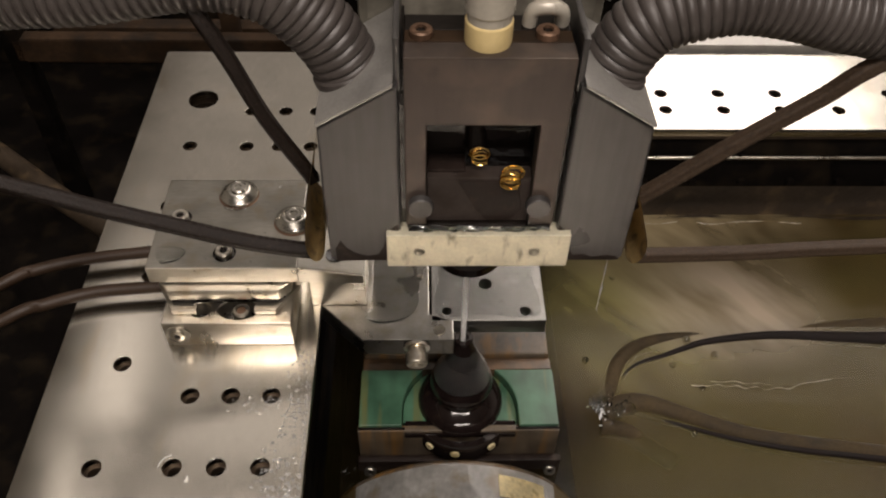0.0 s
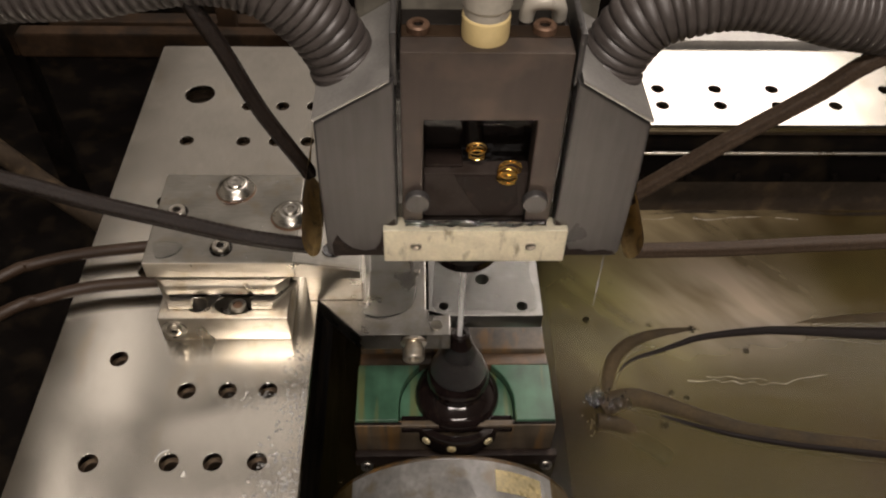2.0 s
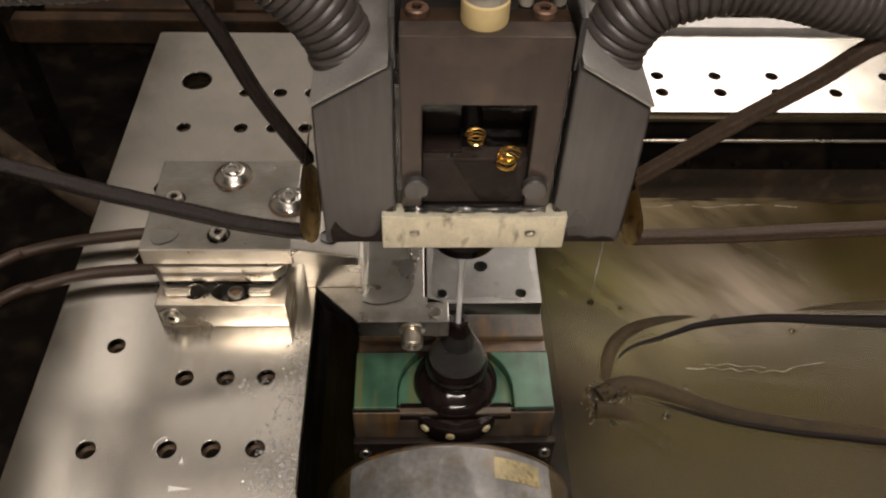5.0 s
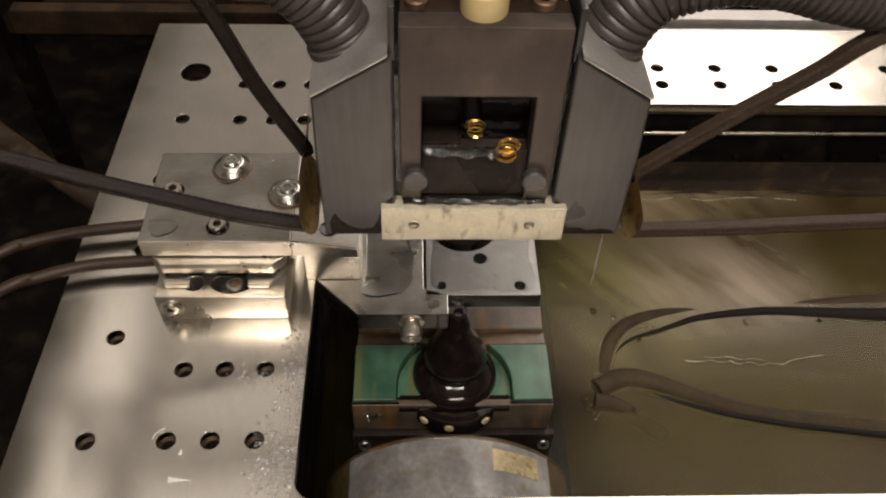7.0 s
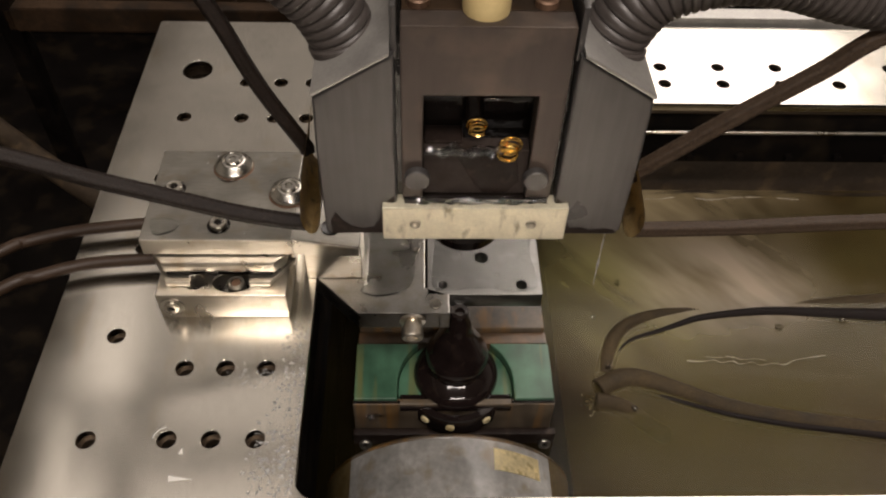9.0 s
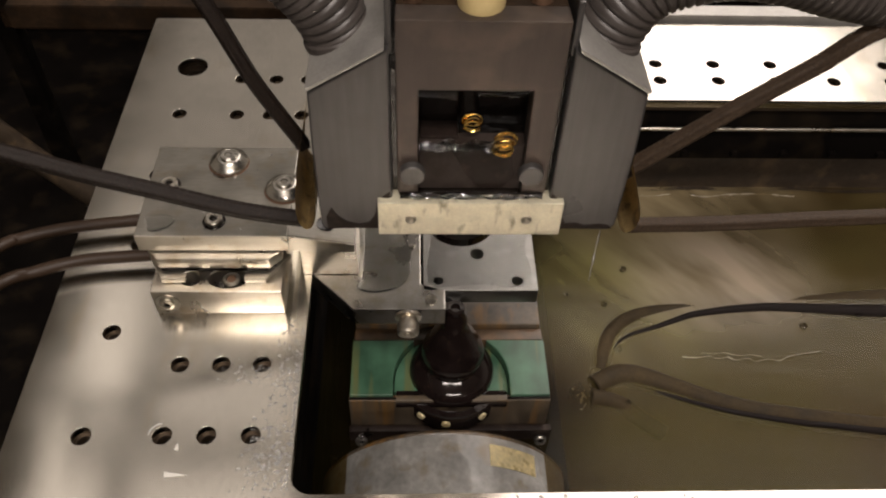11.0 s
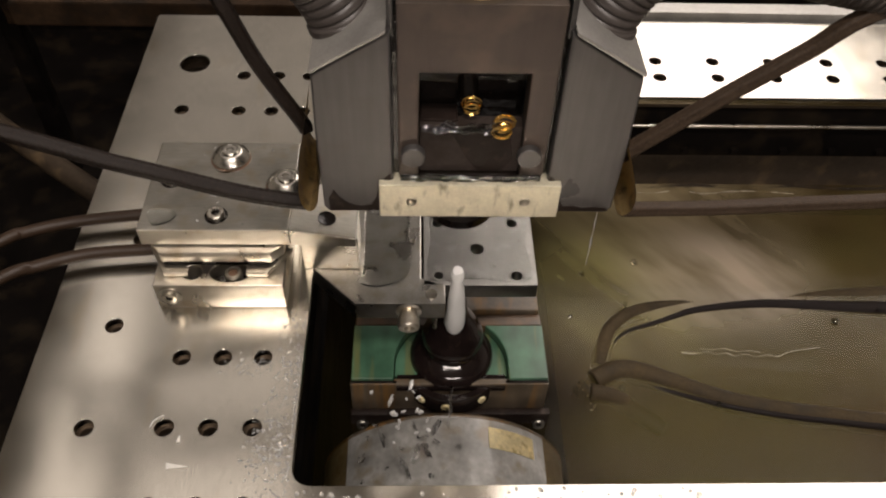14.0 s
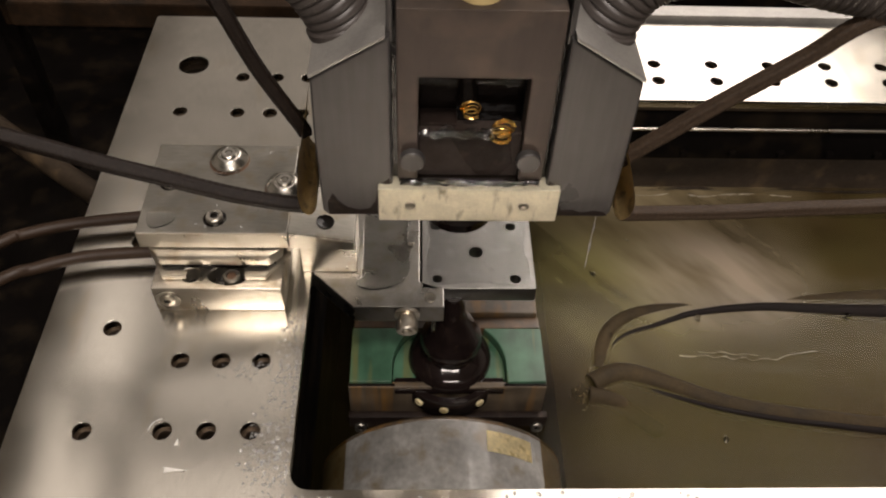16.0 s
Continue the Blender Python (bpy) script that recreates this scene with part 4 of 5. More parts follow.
def lower_head():
    h = thing("lower_head", (HX, 0.078, -0.19), "black wet lower nozzle on a green and brown block", "machine head")
    cx, cy = HX - 0.0016, 0.078
    cone = [(0.0049, -0.0085), (0.0052, -0.0125), (0.0064, -0.0150), (0.0070, -0.0215), (0.0086, -0.0275), (0.0125, -0.0345), (0.0150, -0.0415), (0.0162, -0.0438), (0.0171, -0.0455), (0.0176, -0.0478), (0.0176, -0.0500)]
    nozzle = lathe([(0, -0.0105), (0.0022, -0.0105), (0.0026, -0.0085)] + cone + [(0.0169, -0.0521), (0.0156, -0.0536), (0.0145, -0.0546), (0.0142, -0.0568), (0.0152, -0.0592), (0.0190, -0.0612), (0.0216, -0.0632), (0.0234, -0.0652), (0.0243, -0.0670), (0.0244, -0.0690), (0.0238, -0.0696), (0, -0.0695)], (cx, cy, 0), (0, 0, 1), 64)
    flange = lathe([(0.0270, -0.0697), (0.0306, -0.0699), (0.0312, -0.0720), (0.0308, -0.0835), (0.0295, -0.0850), (0, -0.0850)], (cx, cy, 0), (0, 0, 1), 56)
    part("lower_nozzle", nozzle, BLACK, h, "glossy wet black nozzle cone")
    fl = part("flange", flange, BLACK, h, "black wet flange")
    for a in (-57, -97, -125):
        d = Vector((math.cos(radians(a)), math.sin(radians(a)), 0))
        part("brass_screw", lathe([(0.0026, 0), (0.0026, 0.0010), (0.0021, 0.0014), (0, 0.0014)], Vector((cx, cy, -0.0765)) + d * 0.0309, d, 16), BRASS, fl)

    def yoke(r, y_mid, n=24):
        """A half round about the pocket's middle."""
        return [(0.1350 + r * math.cos(radians(180 * i / n)), y_mid + r * math.sin(radians(180 * i / n))) for i in range(n + 1)]
    arc = [p for p in yoke(0.0330, 0.0690, 48) if p[1] < 0.0948]
    right, left = [p for p in arc if p[0] > 0.135], [p for p in arc if p[0] < 0.135]
    wings = ([(0.1680, 0.0578), (0.1905, 0.0578), (0.1905, 0.0950), (right[-1][0] - 0.0006, 0.0950)] + right[::-1],
             [(0.0778, 0.0578), (0.1020, 0.0578)] + left[::-1] + [(left[0][0] + 0.0006, 0.0950), (0.0778, 0.0950)])
    for pts in wings:
        part("green_block", prism(pts, "z", -0.0900, -0.0632, 0.0007), GREEN, h, "wet green enamelled block beside the nozzle pocket")
    part("pocket_floor", prism([(0.1024, 0.0632)] + yoke(0.0326, 0.0690)[::-1] + [(0.1676, 0.0632)], "z", -0.0745, -0.0691, 0.0004), GREEN, h, "wet green floor of the pocket")
    part("black_shoe", prism([(0.1034, 0.0556), (0.1034, 0.0640), (0.1666, 0.0640), (0.1666, 0.0556), (0.1540, 0.0556), (0.1160, 0.0556)], "z", -0.0735, -0.0684, 0.0010), BLACK, h, "black wet shoe in front of the nozzle")
    part("brown_back_block", box(0.0790, 0.1890, 0.1037, 0.128, -0.110, -0.0600, 0.0012), RUSTY, h, "rust brown stained block behind")
    part("back_ledge", box(0.0786, 0.1900, 0.0953, 0.1036, -0.105, -0.0637, 0.0008), RUSTBACK, h, "rusty ledge behind the green block")
    part("brown_block", box(0.0770, 0.1912, 0.0562, 0.0600, -0.1003, -0.0668, 0.0008), RUSTY, h, "brown stained front block with rust streaks")
    for x0, x1 in ((0.0774, 0.1036), (0.1664, 0.1908)):
        part("seam", box(x0, x1, 0.0568, 0.0577, -0.0667, -0.0650, 0.0002), RECESS, h)
    part("mount_plate", box(0.0760, 0.1945, 0.0515, 0.0561, -0.1350, -0.0930, 0.001), WETFACE, h)
    for x in (0.0830, 0.1885):
        cap_screw(h, (x, 0.0515, -0.1025), (0, -1, 0.3), 0.0036, 0.003, STEEL_DARK)
    # round arm that carries the lower head
    AX, AZ, AR = 0.1325, -0.1520, 0.0750
    prof = [(0.0, 0.0), (0.065, 0.0), (AR - 0.0025, 0.0012), (AR, 0.0040), (AR, 0.073), (0.0, 0.073)]
    part("arm_housing", lathe(prof, (AX, 0.0450, AZ), (0, -1, 0), 96), CASTING, h, "grey painted round arm housing with rust stains")
    part("rust_rim", lathe([(AR - 0.0010, 0.0010), (AR + 0.0003, 0.0026), (AR + 0.0003, 0.0036), (AR - 0.0001, 0.0042)], (AX, 0.0450, AZ), (0, -1, 0), 96), RUSTY, h, "brown rusty rim of the arm housing")
    pl = bmesh.new()
    R, cxz = AR + 0.0004, (AX, AZ)
    g = []
    for j in range(2):
        rowv = []
        for i in range(9):
            a = radians(71.8 - 23.8 * i / 8)
            rowv.append(pl.verts.new((cxz[0] + R * math.cos(a), 0.0364 - 0.0130 * j, cxz[1] + R * math.sin(a))))
        g.append(rowv)
    for i in range(8):
        pl.faces.new((g[0][i], g[0][i + 1], g[1][i + 1], g[1][i]))
    bmesh.ops.solidify(pl, geom=pl.faces[:], thickness=-0.0006)
    part("name_plate", pl, BRASS, h, "small worn brass plate without readable writing")
    return h


LOWER = lower_head()


# ---- hoses and cables that travel with the head ----
def corrugated(name, pts, label):
    pitch = 0.0038

    def r(i):
        return (0.0131, 0.0134, 0.0134, 0.0133, 0.0130, 0.0123)[i % 6]
    ob = thing(name, pts[0], label, "hose", "corrugated hoses")
    part("ribbed_tube", sweep(pts, r, pitch / 6, 28), HOSE, ob)
    a, b = Vector(pts[0]), Vector(pts[1])
    part("cuff", lathe([(0.0119, 0), (0.0141, 0), (0.0144, 0.0012), (0.0144, 0.0034), (0.0138, 0.0042), (0.0119, 0.0042)], a + (b - a) * 0.35, b - a, 36), HOSE, ob, "plain dark end cuff")
    return ob


MOVERS = []
MOVERS.append(corrugated("corrugated_hose", [(0.0868, 0.0840, 0.1515), (0.0849, 0.085, 0.1578), (0.0781, 0.085, 0.1715), (0.0693, 0.085, 0.1820), (0.0602, 0.085, 0.1898), (0.0452, 0.086, 0.1945), (0.0257, 0.086, 0.1945), (-0.0050, 0.086, 0.1892), (-0.0351, 0.086, 0.1875), (-0.0596, 0.086, 0.1850), (-0.12, 0.088, 0.180)], "dark grey corrugated plastic hose plugged into the head cover"))
MOVERS.append(corrugated("corrugated_hose", [(0.1853, 0.0840, 0.1515), (0.1872, 0.085, 0.1582), (0.1942, 0.085, 0.1733), (0.2051, 0.085, 0.1816), (0.2265, 0.085, 0.1870), (0.2477, 0.085, 0.1853), (0.2685, 0.085, 0.1801), (0.2864, 0.085, 0.1766), (0.3141, 0.085, 0.1689), (0.37, 0.087, 0.155)], "dark grey corrugated plastic hose plugged into the head cover"))


def cable(pts, r, label, material=BRAID):
    ob = solid("braided_cable", sweep(pts, r, 0.0008, 32, braid=0.024), material, label, "cable", "braided cables")
    MOVERS.append(ob)


cable([(0.010, 0.10, 0.222), (0.0297, 0.082, 0.1893), (0.0413, 0.078, 0.1662), (0.0517, 0.078, 0.1374), (0.0654, 0.078, 0.1090), (0.0672, 0.078, 0.1045)], 0.0030, "dark brown braided sleeve cable rising from the brass loop")
cable([(-0.11, 0.080, 0.117), (-0.0648, 0.078, 0.1026), (-0.0439, 0.078, 0.0943), (-0.0256, 0.078, 0.0867), (0.0005, 0.078, 0.0775), (0.0290, 0.078, 0.0674), (0.0500, 0.078, 0.0622), (0.0640, 0.077, 0.0612)], 0.0036, "dark brown braided sleeve cable hanging over the clamp")
cable([(0.340, 0.085, 0.186), (0.2885, 0.078, 0.1653), (0.2694, 0.078, 0.1476), (0.2423, 0.078, 0.1245), (0.2105, 0.078, 0.0957), (0.2050, 0.077, 0.0915)], 0.0035, "brown braided sleeve cable rising from the brass loop", BRAID_BROWN)
cable([(0.40, 0.080, 0.066), (0.3319, 0.078, 0.0624), (0.3008, 0.078, 0.0606), (0.2612, 0.078, 0.0576), (0.2198, 0.078, 0.0562), (0.2120, 0.077, 0.0575)], 0.0034, "brown braided sleeve cable stretched low over the water", BRAID_BROWN)


def drip():
    pts = [(0.1982, 0.0690, 0.0762), (0.1986, 0.0690, 0.055), (0.1990, 0.0690, 0.036), (0.1992, 0.0690, 0.026)]
    jit = [0.00022 + 0.0007 * max(0, noise.noise((k * 0.33, 2.2, 0.5))) * (4 < k < 30) for k in range(200)]

    def rad(i):
        return jit[i]
    ob = solid("water_drip", sweep(pts, rad, 0.0015, 8), SPLASHED, "thin drip of clear water below the head cover", "water drip")
    MOVERS.append(ob)


drip()


# ---- tubes to the clamp, and sunken hoses ----
for pts in ([(-0.20, 0.060, -0.02), (-0.1083, 0.1016, 0.008), (-0.0938, 0.1114, 0.008), (-0.0691, 0.1194, 0.008), (-0.0316, 0.1255, 0.008), (-0.012, 0.126, 0.009)],
            [(-0.19, 0.035, -0.02), (-0.1000, 0.0773, 0.008), (-0.0808, 0.0882, 0.008), (-0.0570, 0.0964, 0.008), (-0.0262, 0.1000, 0.008), (-0.012, 0.1005, 0.009)]):
    solid("rubber_tube", sweep(pts, 0.0033, 0.004, 14), TUBE, "thin brown rubber tube leading to the clamp", "tube", "rubber tubes")


def ribbed(pts, r):
    def rad(i):
        return r * (1.025, 1.0)[i % 2]
    ob = thing("sunken_hose", pts[0], "brown ribbed hose lying in the murky water", "hose", "sunken hoses")
    part("ribbed_tube", sweep(pts, rad, 0.0012, 18, caps=False), SUNK, ob)
    a, b = Vector(pts[0]), Vector(pts[1])
    d = (b - a).normalized()
    part("mouth_rim", lathe([(r * 0.80, 0), (r * 1.05, 0), (r * 1.12, 0.0008), (r * 1.10, 0.0022), (r * 0.80, 0.0022)], a, d, 24), SUNK, ob, "thick rim of the open hose end")
    part("bore", lathe([(r * 0.82, 0.0012), (r * 0.5, 0.0020), (0, 0.0022)], a, d, 20), SUNKBLACK, ob, "black bore of the hose")
    return ob


ribbed([(x, y, z) for x, y, z in ((0.2272, 0.0890, -0.1068), (0.2395, 0.0955, -0.1060), (0.2500, 0.0972, -0.1062), (0.2617, 0.0945, -0.1068), (0.2784, 0.0881, -0.1080), (0.2982, 0.0799, -0.1086), (0.3180, 0.0734, -0.1086), (0.3449, 0.0678, -0.1086), (0.3719, 0.0637, -0.1084), (0.4017, 0.0597, -0.1084), (0.4625, 0.0545, -0.1084))], 0.0069)
ribbed([(0.2242, 0.0805, -0.1056), (0.2330, 0.0790, -0.1058), (0.2422, 0.0760, -0.1074), (0.2520, 0.0718, -0.1130), (0.2700, 0.0660, -0.1240)], 0.0056)
ribbed([(0.2330, 0.1010, -0.1092), (0.2372, 0.1160, -0.1076), (0.2440, 0.1295, -0.1072), (0.2560, 0.1400, -0.1074), (0.2720, 0.1465, -0.1082), (0.2960, 0.1505, -0.1094), (0.3305, 0.1512, -0.1102), (0.3629, 0.1546, -0.1098), (0.3916, 0.1578, -0.1092), (0.4398, 0.1605, -0.1078), (0.5092, 0.1630, -0.1070)], 0.0056)


# A black tube shaped and coloured as the shadow beside a sunken hose.
def hose_shade_strip(pts, r0, r1):
    n = len(spline([Vector(p) for p in pts], 0.003))

    def rad(i):
        return r0 + (r1 - r0) * (i / n) ** 1.3
    solid("hose_shade_strip", sweep(pts, rad, 0.003, 12), SUNKBLACK, "black strip painting the shadow along the sunken hose in murky water", "cable", "sunken cables")


hose_shade_strip([(x, y, z) for x, y, z in ((0.2480, 0.0905, -0.1075), (0.2600, 0.0860, -0.1062), (0.2693, 0.0822, -0.1052), (0.2903, 0.0750, -0.1046), (0.3104, 0.0692, -0.1045), (0.3438, 0.0625, -0.1044), (0.3709, 0.0590, -0.1044), (0.4006, 0.0552, -0.1044), (0.4600, 0.0500, -0.1044))], 0.0016, 0.0032)
hose_shade_strip([(x, y, z) for x, y, z in ((0.2380, 0.1040, -0.1062), (0.2450, 0.1180, -0.1054), (0.2560, 0.1268, -0.1052), (0.2740, 0.1330, -0.1050), (0.2900, 0.1390, -0.1050), (0.3020, 0.1432, -0.1048), (0.3250, 0.1470, -0.1050), (0.3498, 0.1492, -0.1052), (0.3693, 0.1490, -0.1056), (0.3885, 0.1480, -0.1058), (0.4078, 0.1470, -0.1060), (0.4343, 0.1460, -0.1062), (0.5000, 0.1450, -0.1062))], 0.0014, 0.0078)


# A thin pale tube that paints a soft reflection on the water surface.
def glint_streak(pts, r):
    rnd = random.Random(len(pts))
    jit = [0.15 + 1.3 * abs(noise.noise((k * 0.21, len(pts) * 1.7, 0.5))) + rnd.uniform(0, 0.2) for k in range(400)]

    def rad(i):
        return r * jit[i]
    solid("glint_streak", sweep([(x, y, WZ + 0.0007) for x, y in pts], rad, 0.0022, 8, 0.5), GLINT, "thin pale streak painting a reflection on the murky water", "foam", "foam streaks")


glint_streak([(0.2870, 0.1090), (0.2960, 0.1082), (0.3050, 0.1096), (0.3090, 0.1074), (0.3170, 0.1086), (0.3210, 0.1062), (0.3300, 0.1078), (0.3340, 0.1052), (0.3430, 0.1070), (0.3500, 0.1058), (0.3570, 0.1090), (0.3660, 0.1108), (0.3800, 0.1130)], 0.0006)
glint_streak([(0.3000, 0.1120), (0.3080, 0.1112), (0.3160, 0.1120), (0.3230, 0.1098), (0.3320, 0.1104), (0.3390, 0.1090)], 0.0004)
glint_streak([(0.2720, 0.2560), (0.2950, 0.2545), (0.3150, 0.2575), (0.3350, 0.2540), (0.3550, 0.2565), (0.3800, 0.2570), (0.4050, 0.2545)], 0.0009)


# ---- left of the table: dark well with brown rails ----
def left_well():
    rail = "brown stained steel rail behind the table"
    solid("rail", box(-0.205, 0.06, 0.372, 0.384, -0.041, -0.019, 0.002), RAIL, rail, "rail", "rails")
    solid("rail", box(-0.19, 0.10, 0.415, 0.43, -0.046, -0.036, 0.002), RAIL, rail, "rail", "rails")
    solid("rail", box(0.06, 0.80, 0.332, 0.345, -0.004, 0.005, 0.001), LID, "grey steel rail along the back of the table", "rail", "rails")
    solid("post", box(-0.047, -0.033, 0.396, 0.410, -0.2, 0.02, 0.002), RAIL, "brown upright post behind the table", "post", "posts")
    solid("post", box(-0.212, -0.196, 0.372, 0.388, -0.2, 0.01, 0.002), DARKWALL, "dark upright post in the machine well", "post", "posts")
    solid("drain_pipe", sweep([(-0.30, 0.39, -0.100), (-0.226, 0.33, -0.100), (-0.164, 0.28, -0.100), (-0.10, 0.235, -0.105), (-0.05, 0.21, -0.125)], 0.0085, 0.006, 16), STAIN, "brown pipe down in the dark machine well", "pipe")
    # Well walls get their deep shade from the near-black colour.
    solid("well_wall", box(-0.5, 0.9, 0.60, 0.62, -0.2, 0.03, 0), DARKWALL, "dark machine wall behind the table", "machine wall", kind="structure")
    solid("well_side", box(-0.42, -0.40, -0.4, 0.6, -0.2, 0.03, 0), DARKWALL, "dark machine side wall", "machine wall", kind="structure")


left_well()

# ---- water in motion ----
JET = solid("water_jet", lathe([(0, -0.0165), (0.0018, -0.0165), (0.0014, -0.010), (0.0013, 0.03), (0.0012, 0.0435), (0, 0.0435)], (HX - 0.0022, 0.078, 0), (0, 0, 1), 14), JETMAT, "clear water jet between the two nozzles", "water jet")

BUBBLES = [
    [(0, 0.221, 0.129), (1.5, 0.226, 0.151), (3.5, 0.232, 0.172), (7, 0.233, 0.149), (9, 0.252, 0.173), (12.5, 0.263, 0.183), (14.5, 0.270, 0.188), (16, 0.270, 0.211)],
    [(0, 0.292, 0.146), (1.5, 0.298, 0.149), (3.5, 0.304, 0.152), (7, 0.336, 0.140), (9, 0.355, 0.135), (12.5, 0.387, 0.133), (14.5, 0.400, 0.135), (16, 0.409, 0.141)],
    [(0, 0.308, 0.133), (1.5, 0.326, 0.132), (3.5, 0.348, 0.134), (7, 0.386, 0.141), (9, 0.400, 0.141), (12.5, 0.424, 0.143), (14.5, 0.432, 0.144), (16, 0.448, 0.148)],
    [(0, 0.294, 0.107), (1.5, 0.284, 0.095), (3.5, 0.283, 0.101), (7, 0.287, 0.084), (9, 0.290, 0.083), (12.5, 0.295, 0.082), (14.5, 0.303, 0.065), (16, 0.303, 0.049)],
    [(0, 0.278, 0.125), (1.5, 0.274, 0.107), (3.5, 0.278, 0.080), (7, 0.248, 0.073), (9, 0.247, 0.074), (12.5, 0.245, 0.078), (14.5, 0.244, 0.085), (16, 0.251, 0.094)],
    [(0, 0.281, 0.074), (1.5, 0.271, 0.078), (3.5, 0.246, 0.069), (7, 0.227, 0.078), (9, 0.236, 0.104), (12.5, 0.250, 0.126), (14.5, 0.263, 0.150), (16, 0.306, 0.139)],
    [(0, 0.241, 0.190), (1.5, 0.271, 0.154), (3.5, 0.269, 0.157), (7, 0.260, 0.126), (9, 0.253, 0.135), (12.5, 0.235, 0.164), (14.5, 0.230, 0.176), (16, 0.240, 0.177)],
    [(0, 0.250, 0.200), (1.5, 0.249, 0.195), (3.5, 0.253, 0.177), (7, 0.246, 0.144), (9, 0.231, 0.144), (12.5, 0.214, 0.170), (14.5, 0.222, 0.129), (16, 0.244, 0.125)],
]
FLOATS = []


def blob_cluster(name, seed, n, spread, size, material, label, category):
    """An irregular clump of drops and threads of water."""
    rnd = random.Random(seed)
    bm = bmesh.new()
    for i in range(n):
        b = bmesh.new()
        bmesh.ops.create_icosphere(b, subdivisions=2, radius=1)
        for v in b.verts:
            v.co *= 1 + 0.6 * noise.noise(v.co * 1.5 + Vector((seed, i, 0)))
        r = size * rnd.uniform(0.35, 1.2)
        m = Matrix.Translation((rnd.gauss(0, spread), rnd.gauss(0, spread * 0.7), rnd.uniform(-0.2, 1) * spread * 0.8))
        m = m @ Euler((rnd.random() * 6, rnd.random() * 6, rnd.random() * 6)).to_matrix().to_4x4() @ Matrix.Diagonal((r * rnd.uniform(0.5, 3.0), r * 0.7, r * 0.45, 1))
        bmesh.ops.transform(b, matrix=m, verts=b.verts)
        merge(bm, b)
    return solid(name, bm, material, label, category, kind="stuff")


def up_down(ob, x, y, low, high, times):
    """Rows that lift ob from low to high at each of the times and let it sink again."""
    rows = [(0, pose(x, y, high if times[0] < 0.2 else low))]
    for t in times:
        for dt, z in ((-0.25, low), (0.0, high), (0.3, low)):
            if 0.05 < t + dt < 15.95 and t + dt > rows[-1][0] + 0.05:
                rows.append((round(t + dt, 2), pose(x + dt * 0.012, y - dt * 0.008, z)))
    rows.append((16, pose(x, y, low)))
    FLOATS.append((ob, rows))


def splashes():
    s1 = blob_cluster("splash", 3, 34, 0.0072, 0.0021, DROP, "clear splash of water at the hose mouth", "splash")
    up_down(s1, 0.2290, 0.0900, -0.125, -0.0985, [0.0, 0.6, 2.0, 3.5, 4.9, 6.3, 8.3, 11.3, 12.1, 13.0, 14.8])
    s2 = blob_cluster("splash", 8, 14, 0.0045, 0.0011, FROTH, "white frothy splash of water at the hose mouth", "splash")
    up_down(s2, 0.2270, 0.0880, -0.121, -0.1015, [0.0, 3.5, 6.3, 11.3, 13.0])
    s3 = blob_cluster("splash", 11, 30, 0.0150, 0.0030, DROP, "clear splash of water on the arm housing", "splash")
    up_down(s3, 0.1160, 0.0330, -0.125, -0.0760, [13.5, 14.05, 14.7])
    s4 = blob_cluster("splash", 14, 18, 0.0110, 0.0024, SPURT, "white frothy splash of water on the arm housing", "splash")
    up_down(s4, 0.1100, 0.0470, -0.130, -0.0740, [13.5, 14.0])
    s5 = blob_cluster("splash", 17, 14, 0.0040, 0.0008, DROP, "clear splash in the dark water beside the table", "splash")
    up_down(s5, 0.0680, 0.0480, -0.125, -0.1030, [0.0, 3.0, 6.3, 8.0, 9.1, 11.4, 12.4])
    spurt = lathe([(0, -0.050), (0.0042, -0.050), (0.0058, -0.044), (0.0052, -0.034), (0.0046, -0.022), (0.0034, -0.012), (0.0028, -0.007), (0.0036, -0.003), (0.0028, 0.0002), (0, 0.001)], (0, 0, 0), (0, 0, 1), 18)
    for v in spurt.verts:
        v.co += 0.0009 * noise.noise_vector(v.co * 210)
    plume = solid("water_plume", spurt, SPURT, "white frothy spurt of water from the lower nozzle", "water spurt")
    bead = blob_cluster("water_drop", 21, 5, 0.0014, 0.0022, DROP, "clear water drop running down the brown block", "water drop")
    FLOATS.append((bead, [(0, pose(0.0872, 0.0590, -0.078)), (5.4, pose(0.0872, 0.0590, -0.078)), (6.2, pose(0.0872, 0.0548, -0.078)), (9.2, pose(0.0872, 0.0548, -0.0785)), (11.4, pose(0.0835, 0.0492, -0.0985)), (13, pose(0.0835, 0.0500, -0.101)), (16, pose(0.0835, 0.0550, -0.106))]))
    x, deep = HX - 0.0016, -0.0270
    rows = [(0, 0.078, deep), (11.45, 0.078, deep), (12.0, 0.085, deep), (13.1, 0.085, deep), (13.2, 0.080, -0.006), (13.32, 0.085, deep), (13.5, 0.085, deep), (13.6, 0.080, 0.004), (13.7, 0.084, deep), (13.78, 0.080, 0.006), (13.9, 0.078, 0.014), (14.0, 0.077, 0.019), (14.12, 0.085, deep), (16, 0.085, deep)]
    FLOATS.append((plume, [(t, pose(x, y, z)) for t, y, z in rows]))
    strand = solid("water_strand", sweep([(0.1335, 0.0425, -0.034), (0.1330, 0.0422, -0.046), (0.1338, 0.0420, -0.058), (0.1328, 0.0418, -0.070), (0.1334, 0.0415, -0.079)], 0.0008, 0.0015, 10), DROP, "broken strand of water falling before the lower nozzle", "water strand")
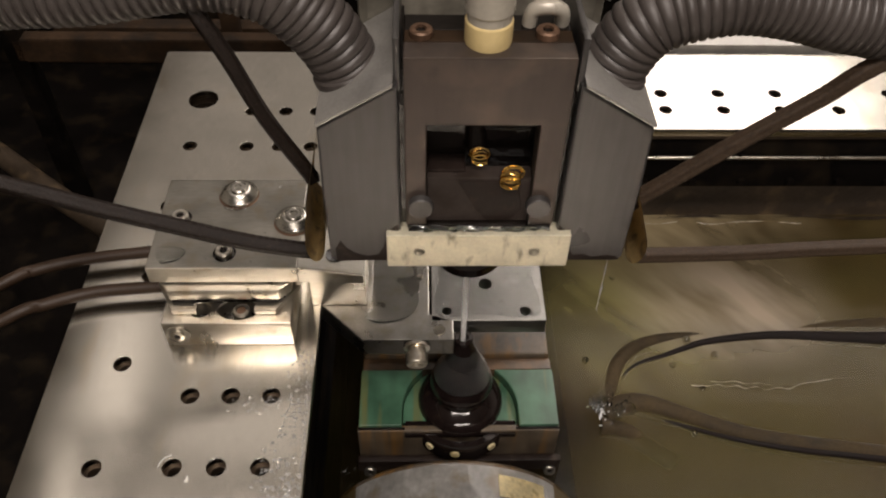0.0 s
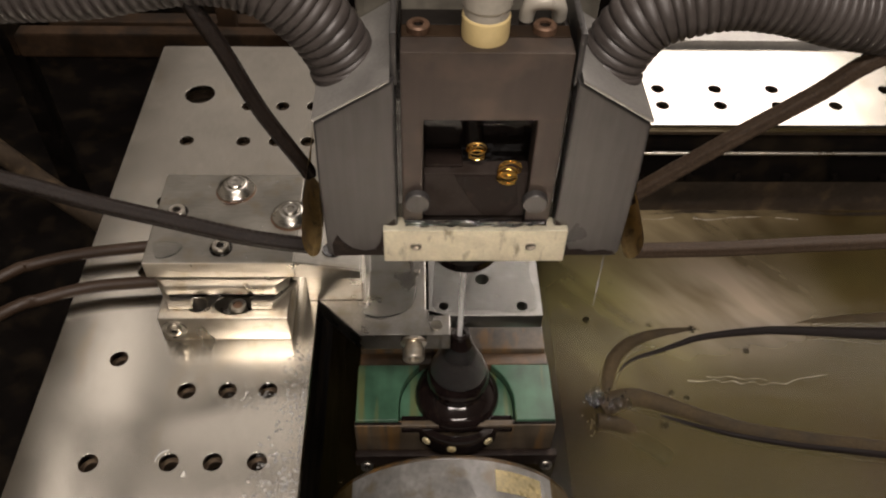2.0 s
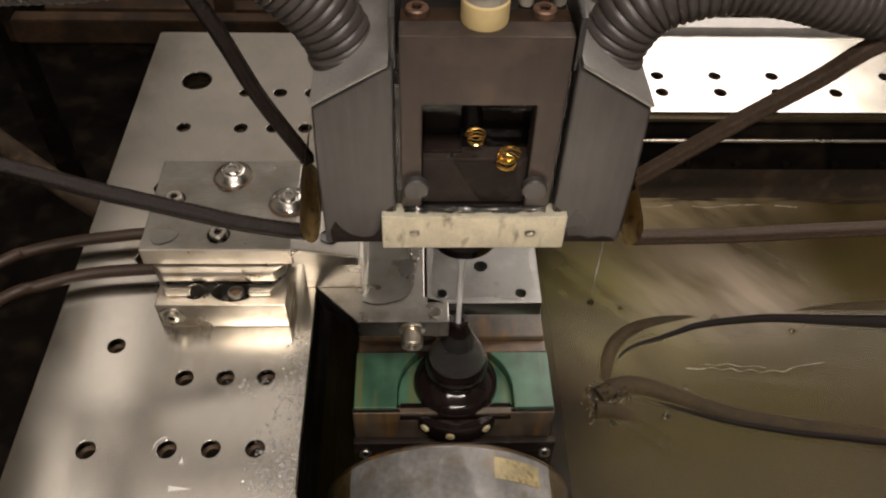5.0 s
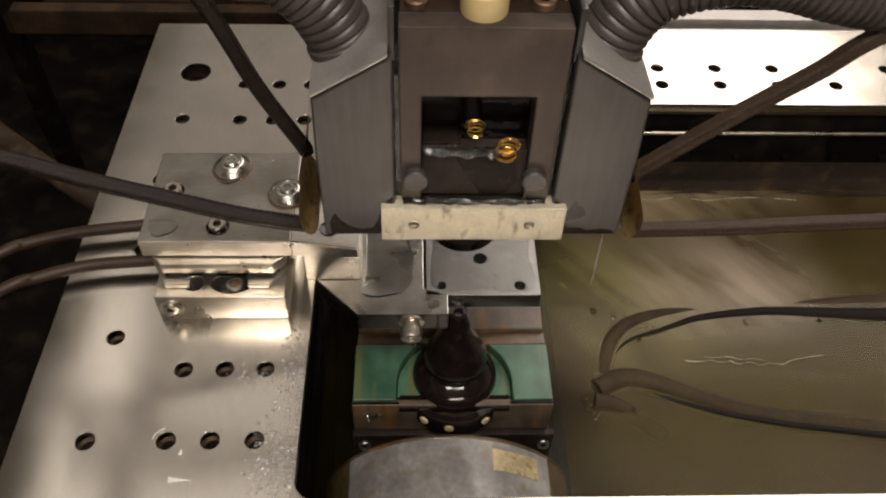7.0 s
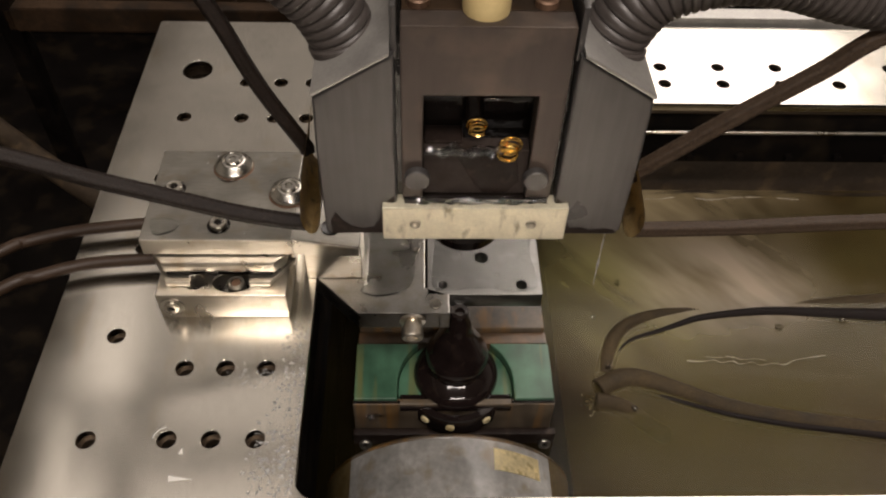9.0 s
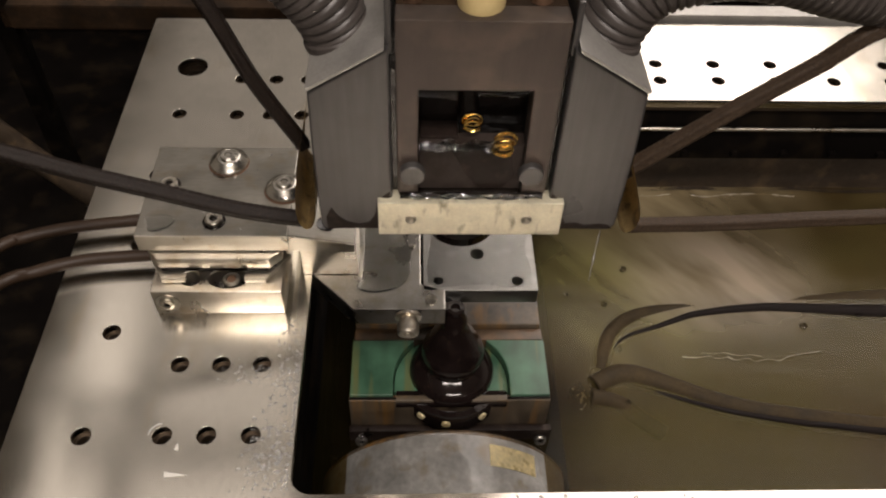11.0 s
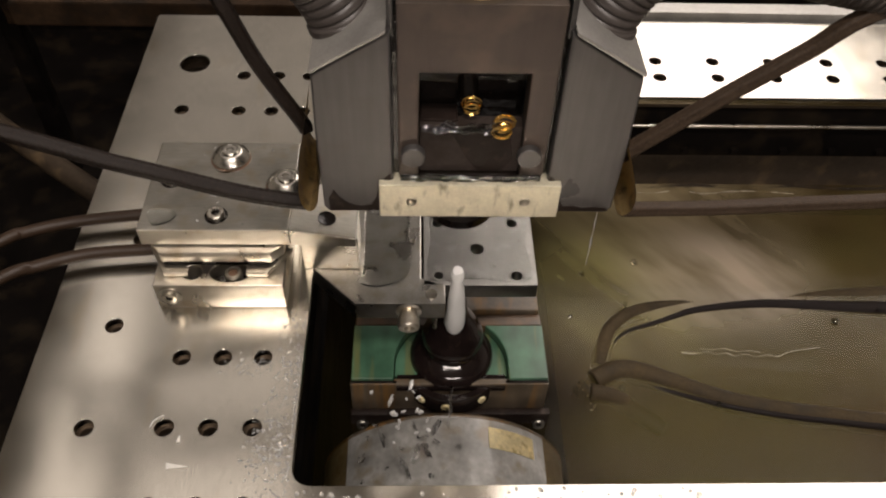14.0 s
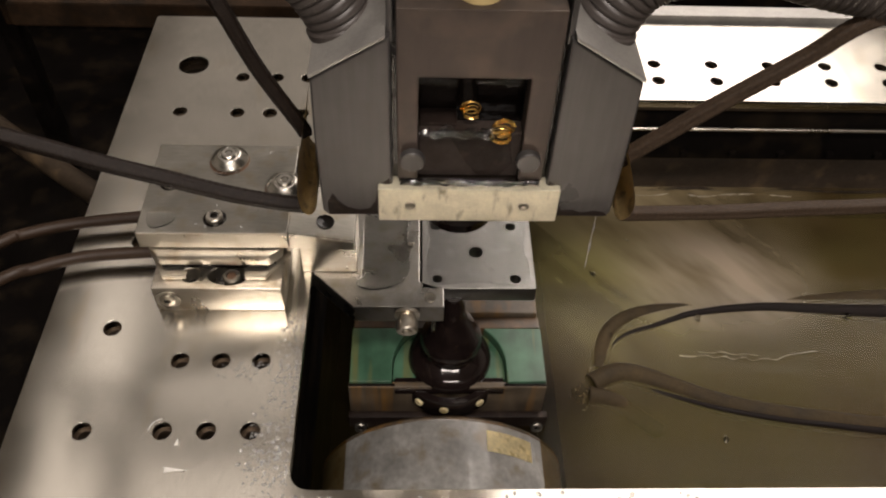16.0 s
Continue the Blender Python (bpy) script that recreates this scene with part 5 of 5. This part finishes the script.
    rows = [(0, -0.060), (13.05, -0.060), (13.2, 0), (13.4, -0.003), (13.6, -0.001), (13.75, -0.006), (14.0, -0.002), (14.2, -0.008), (14.35, -0.060), (16, -0.060)]
    FLOATS.append((strand, [(t, pose(0, 0, z)) for t, z in rows]))
    tr = solid("water_trickle", sweep([(0.1246, 0.0715, -0.001), (0.1247, 0.0715, -0.0040), (0.1243, 0.0714, -0.0080), (0.1246, 0.0713, -0.0115)], 0.0011, 0.001, 10), DROP, "thin clear trickle of water under the bracket tip", "water trickle")
    FLOATS.append((tr, [(0, pose(0, 0, 0)), (11.3, pose(0, 0, 0)), (12.0, pose(0, 0, -0.010)), (16, pose(0, 0, -0.011))]))
    sw = solid("water_film", rippled(0.1156, 0.1470, 0.0588, 0.1185, 0.0060, 2.2), RIPPLE, "rippling clear water along the sill of the head window", "water film", "water films")
    veil = lathe([(0.0058, -0.0150), (0.0080, -0.0215), (0.0096, -0.0275), (0.0135, -0.0345), (0.0158, -0.0410), (0.0152, -0.0415), (0.0128, -0.0347), (0.0089, -0.0277)], (HX - 0.0016, 0.078, 0), (0, 0, 1), 40)
    for v in veil.verts:
        v.co += 0.0003 * noise.noise_vector(v.co * 160)
    veil = solid("water_film", veil, MIST, "pale film of jet water running down the lower nozzle", "water film", "water films")
    FLOATS.append((veil, [(0, pose(0, 0, 0)), (5.4, pose(0, 0, 0)), (6.3, pose(0, 0, -0.0095)), (11.45, pose(0, 0, -0.0095)), (12.0, pose(0, 0.0070, -0.0095)), (16, pose(0, 0.0070, -0.0095))]))
    FLOATS.append((sw, [(0, pose(0, 0.004, -0.003)), (4.6, pose(0, 0.004, -0.003)), (6.2, pose(0, 0, 0.0015)), (11.45, pose(0, 0, 0.0015)), (11.6, pose(0, 0.0020, 0.0015)), (11.8, pose(0, 0.0056, 0.0015)), (11.95, pose(0, 0.0069, 0.0015)), (12.1, pose(0, 0.0070, 0.0015)), (16, pose(0, 0.0070, 0.0015))]))


splashes()



def bubbles():
    for k, rows in enumerate(BUBBLES):
        r = (0.0024, 0.0026, 0.0022, 0.0019, 0.0022, 0.0024, 0.0020, 0.0016)[k]
        bm = bmesh.new()
        bmesh.ops.create_uvsphere(bm, u_segments=20, v_segments=12, radius=r)
        bmesh.ops.scale(bm, vec=(1, 1, 0.8), verts=bm.verts)
        ob = solid("bubble", bm, BUBBLE, "small clear bubble floating on the water", "bubble", "bubbles")
        FLOATS.append((ob, [(t, pose(x, y, WZ + 0.001)) for t, x, y in rows]))


bubbles()

SHIFT = [(0, 0), (11.3, 0), (11.45, 0.0), (11.6, 0.0020), (11.8, 0.0056), (11.95, 0.0069), (12.1, 0.0070), (16, 0.0070)]


def motions():
    for ob in [HEADOB, LOWER] + MOVERS:
        at = ob.location.copy()
        walk(ob, [(t, pose(at.x, at.y + d, at.z)) for t, d in SHIFT])
    walk(JET, [(0, pose(0, 0, 0)), (5.4, pose(0, 0, 0)), (5.9, pose(0, 0, -0.03)), (6.3, pose(0, 0, -0.062)), (11.3, pose(0, 0, -0.062)), (12.0, pose(0, 0.0070, -0.062)), (16, pose(0, 0.0070, -0.062))])
    for ob, rows in FLOATS:
        walk(ob, rows)


motions()
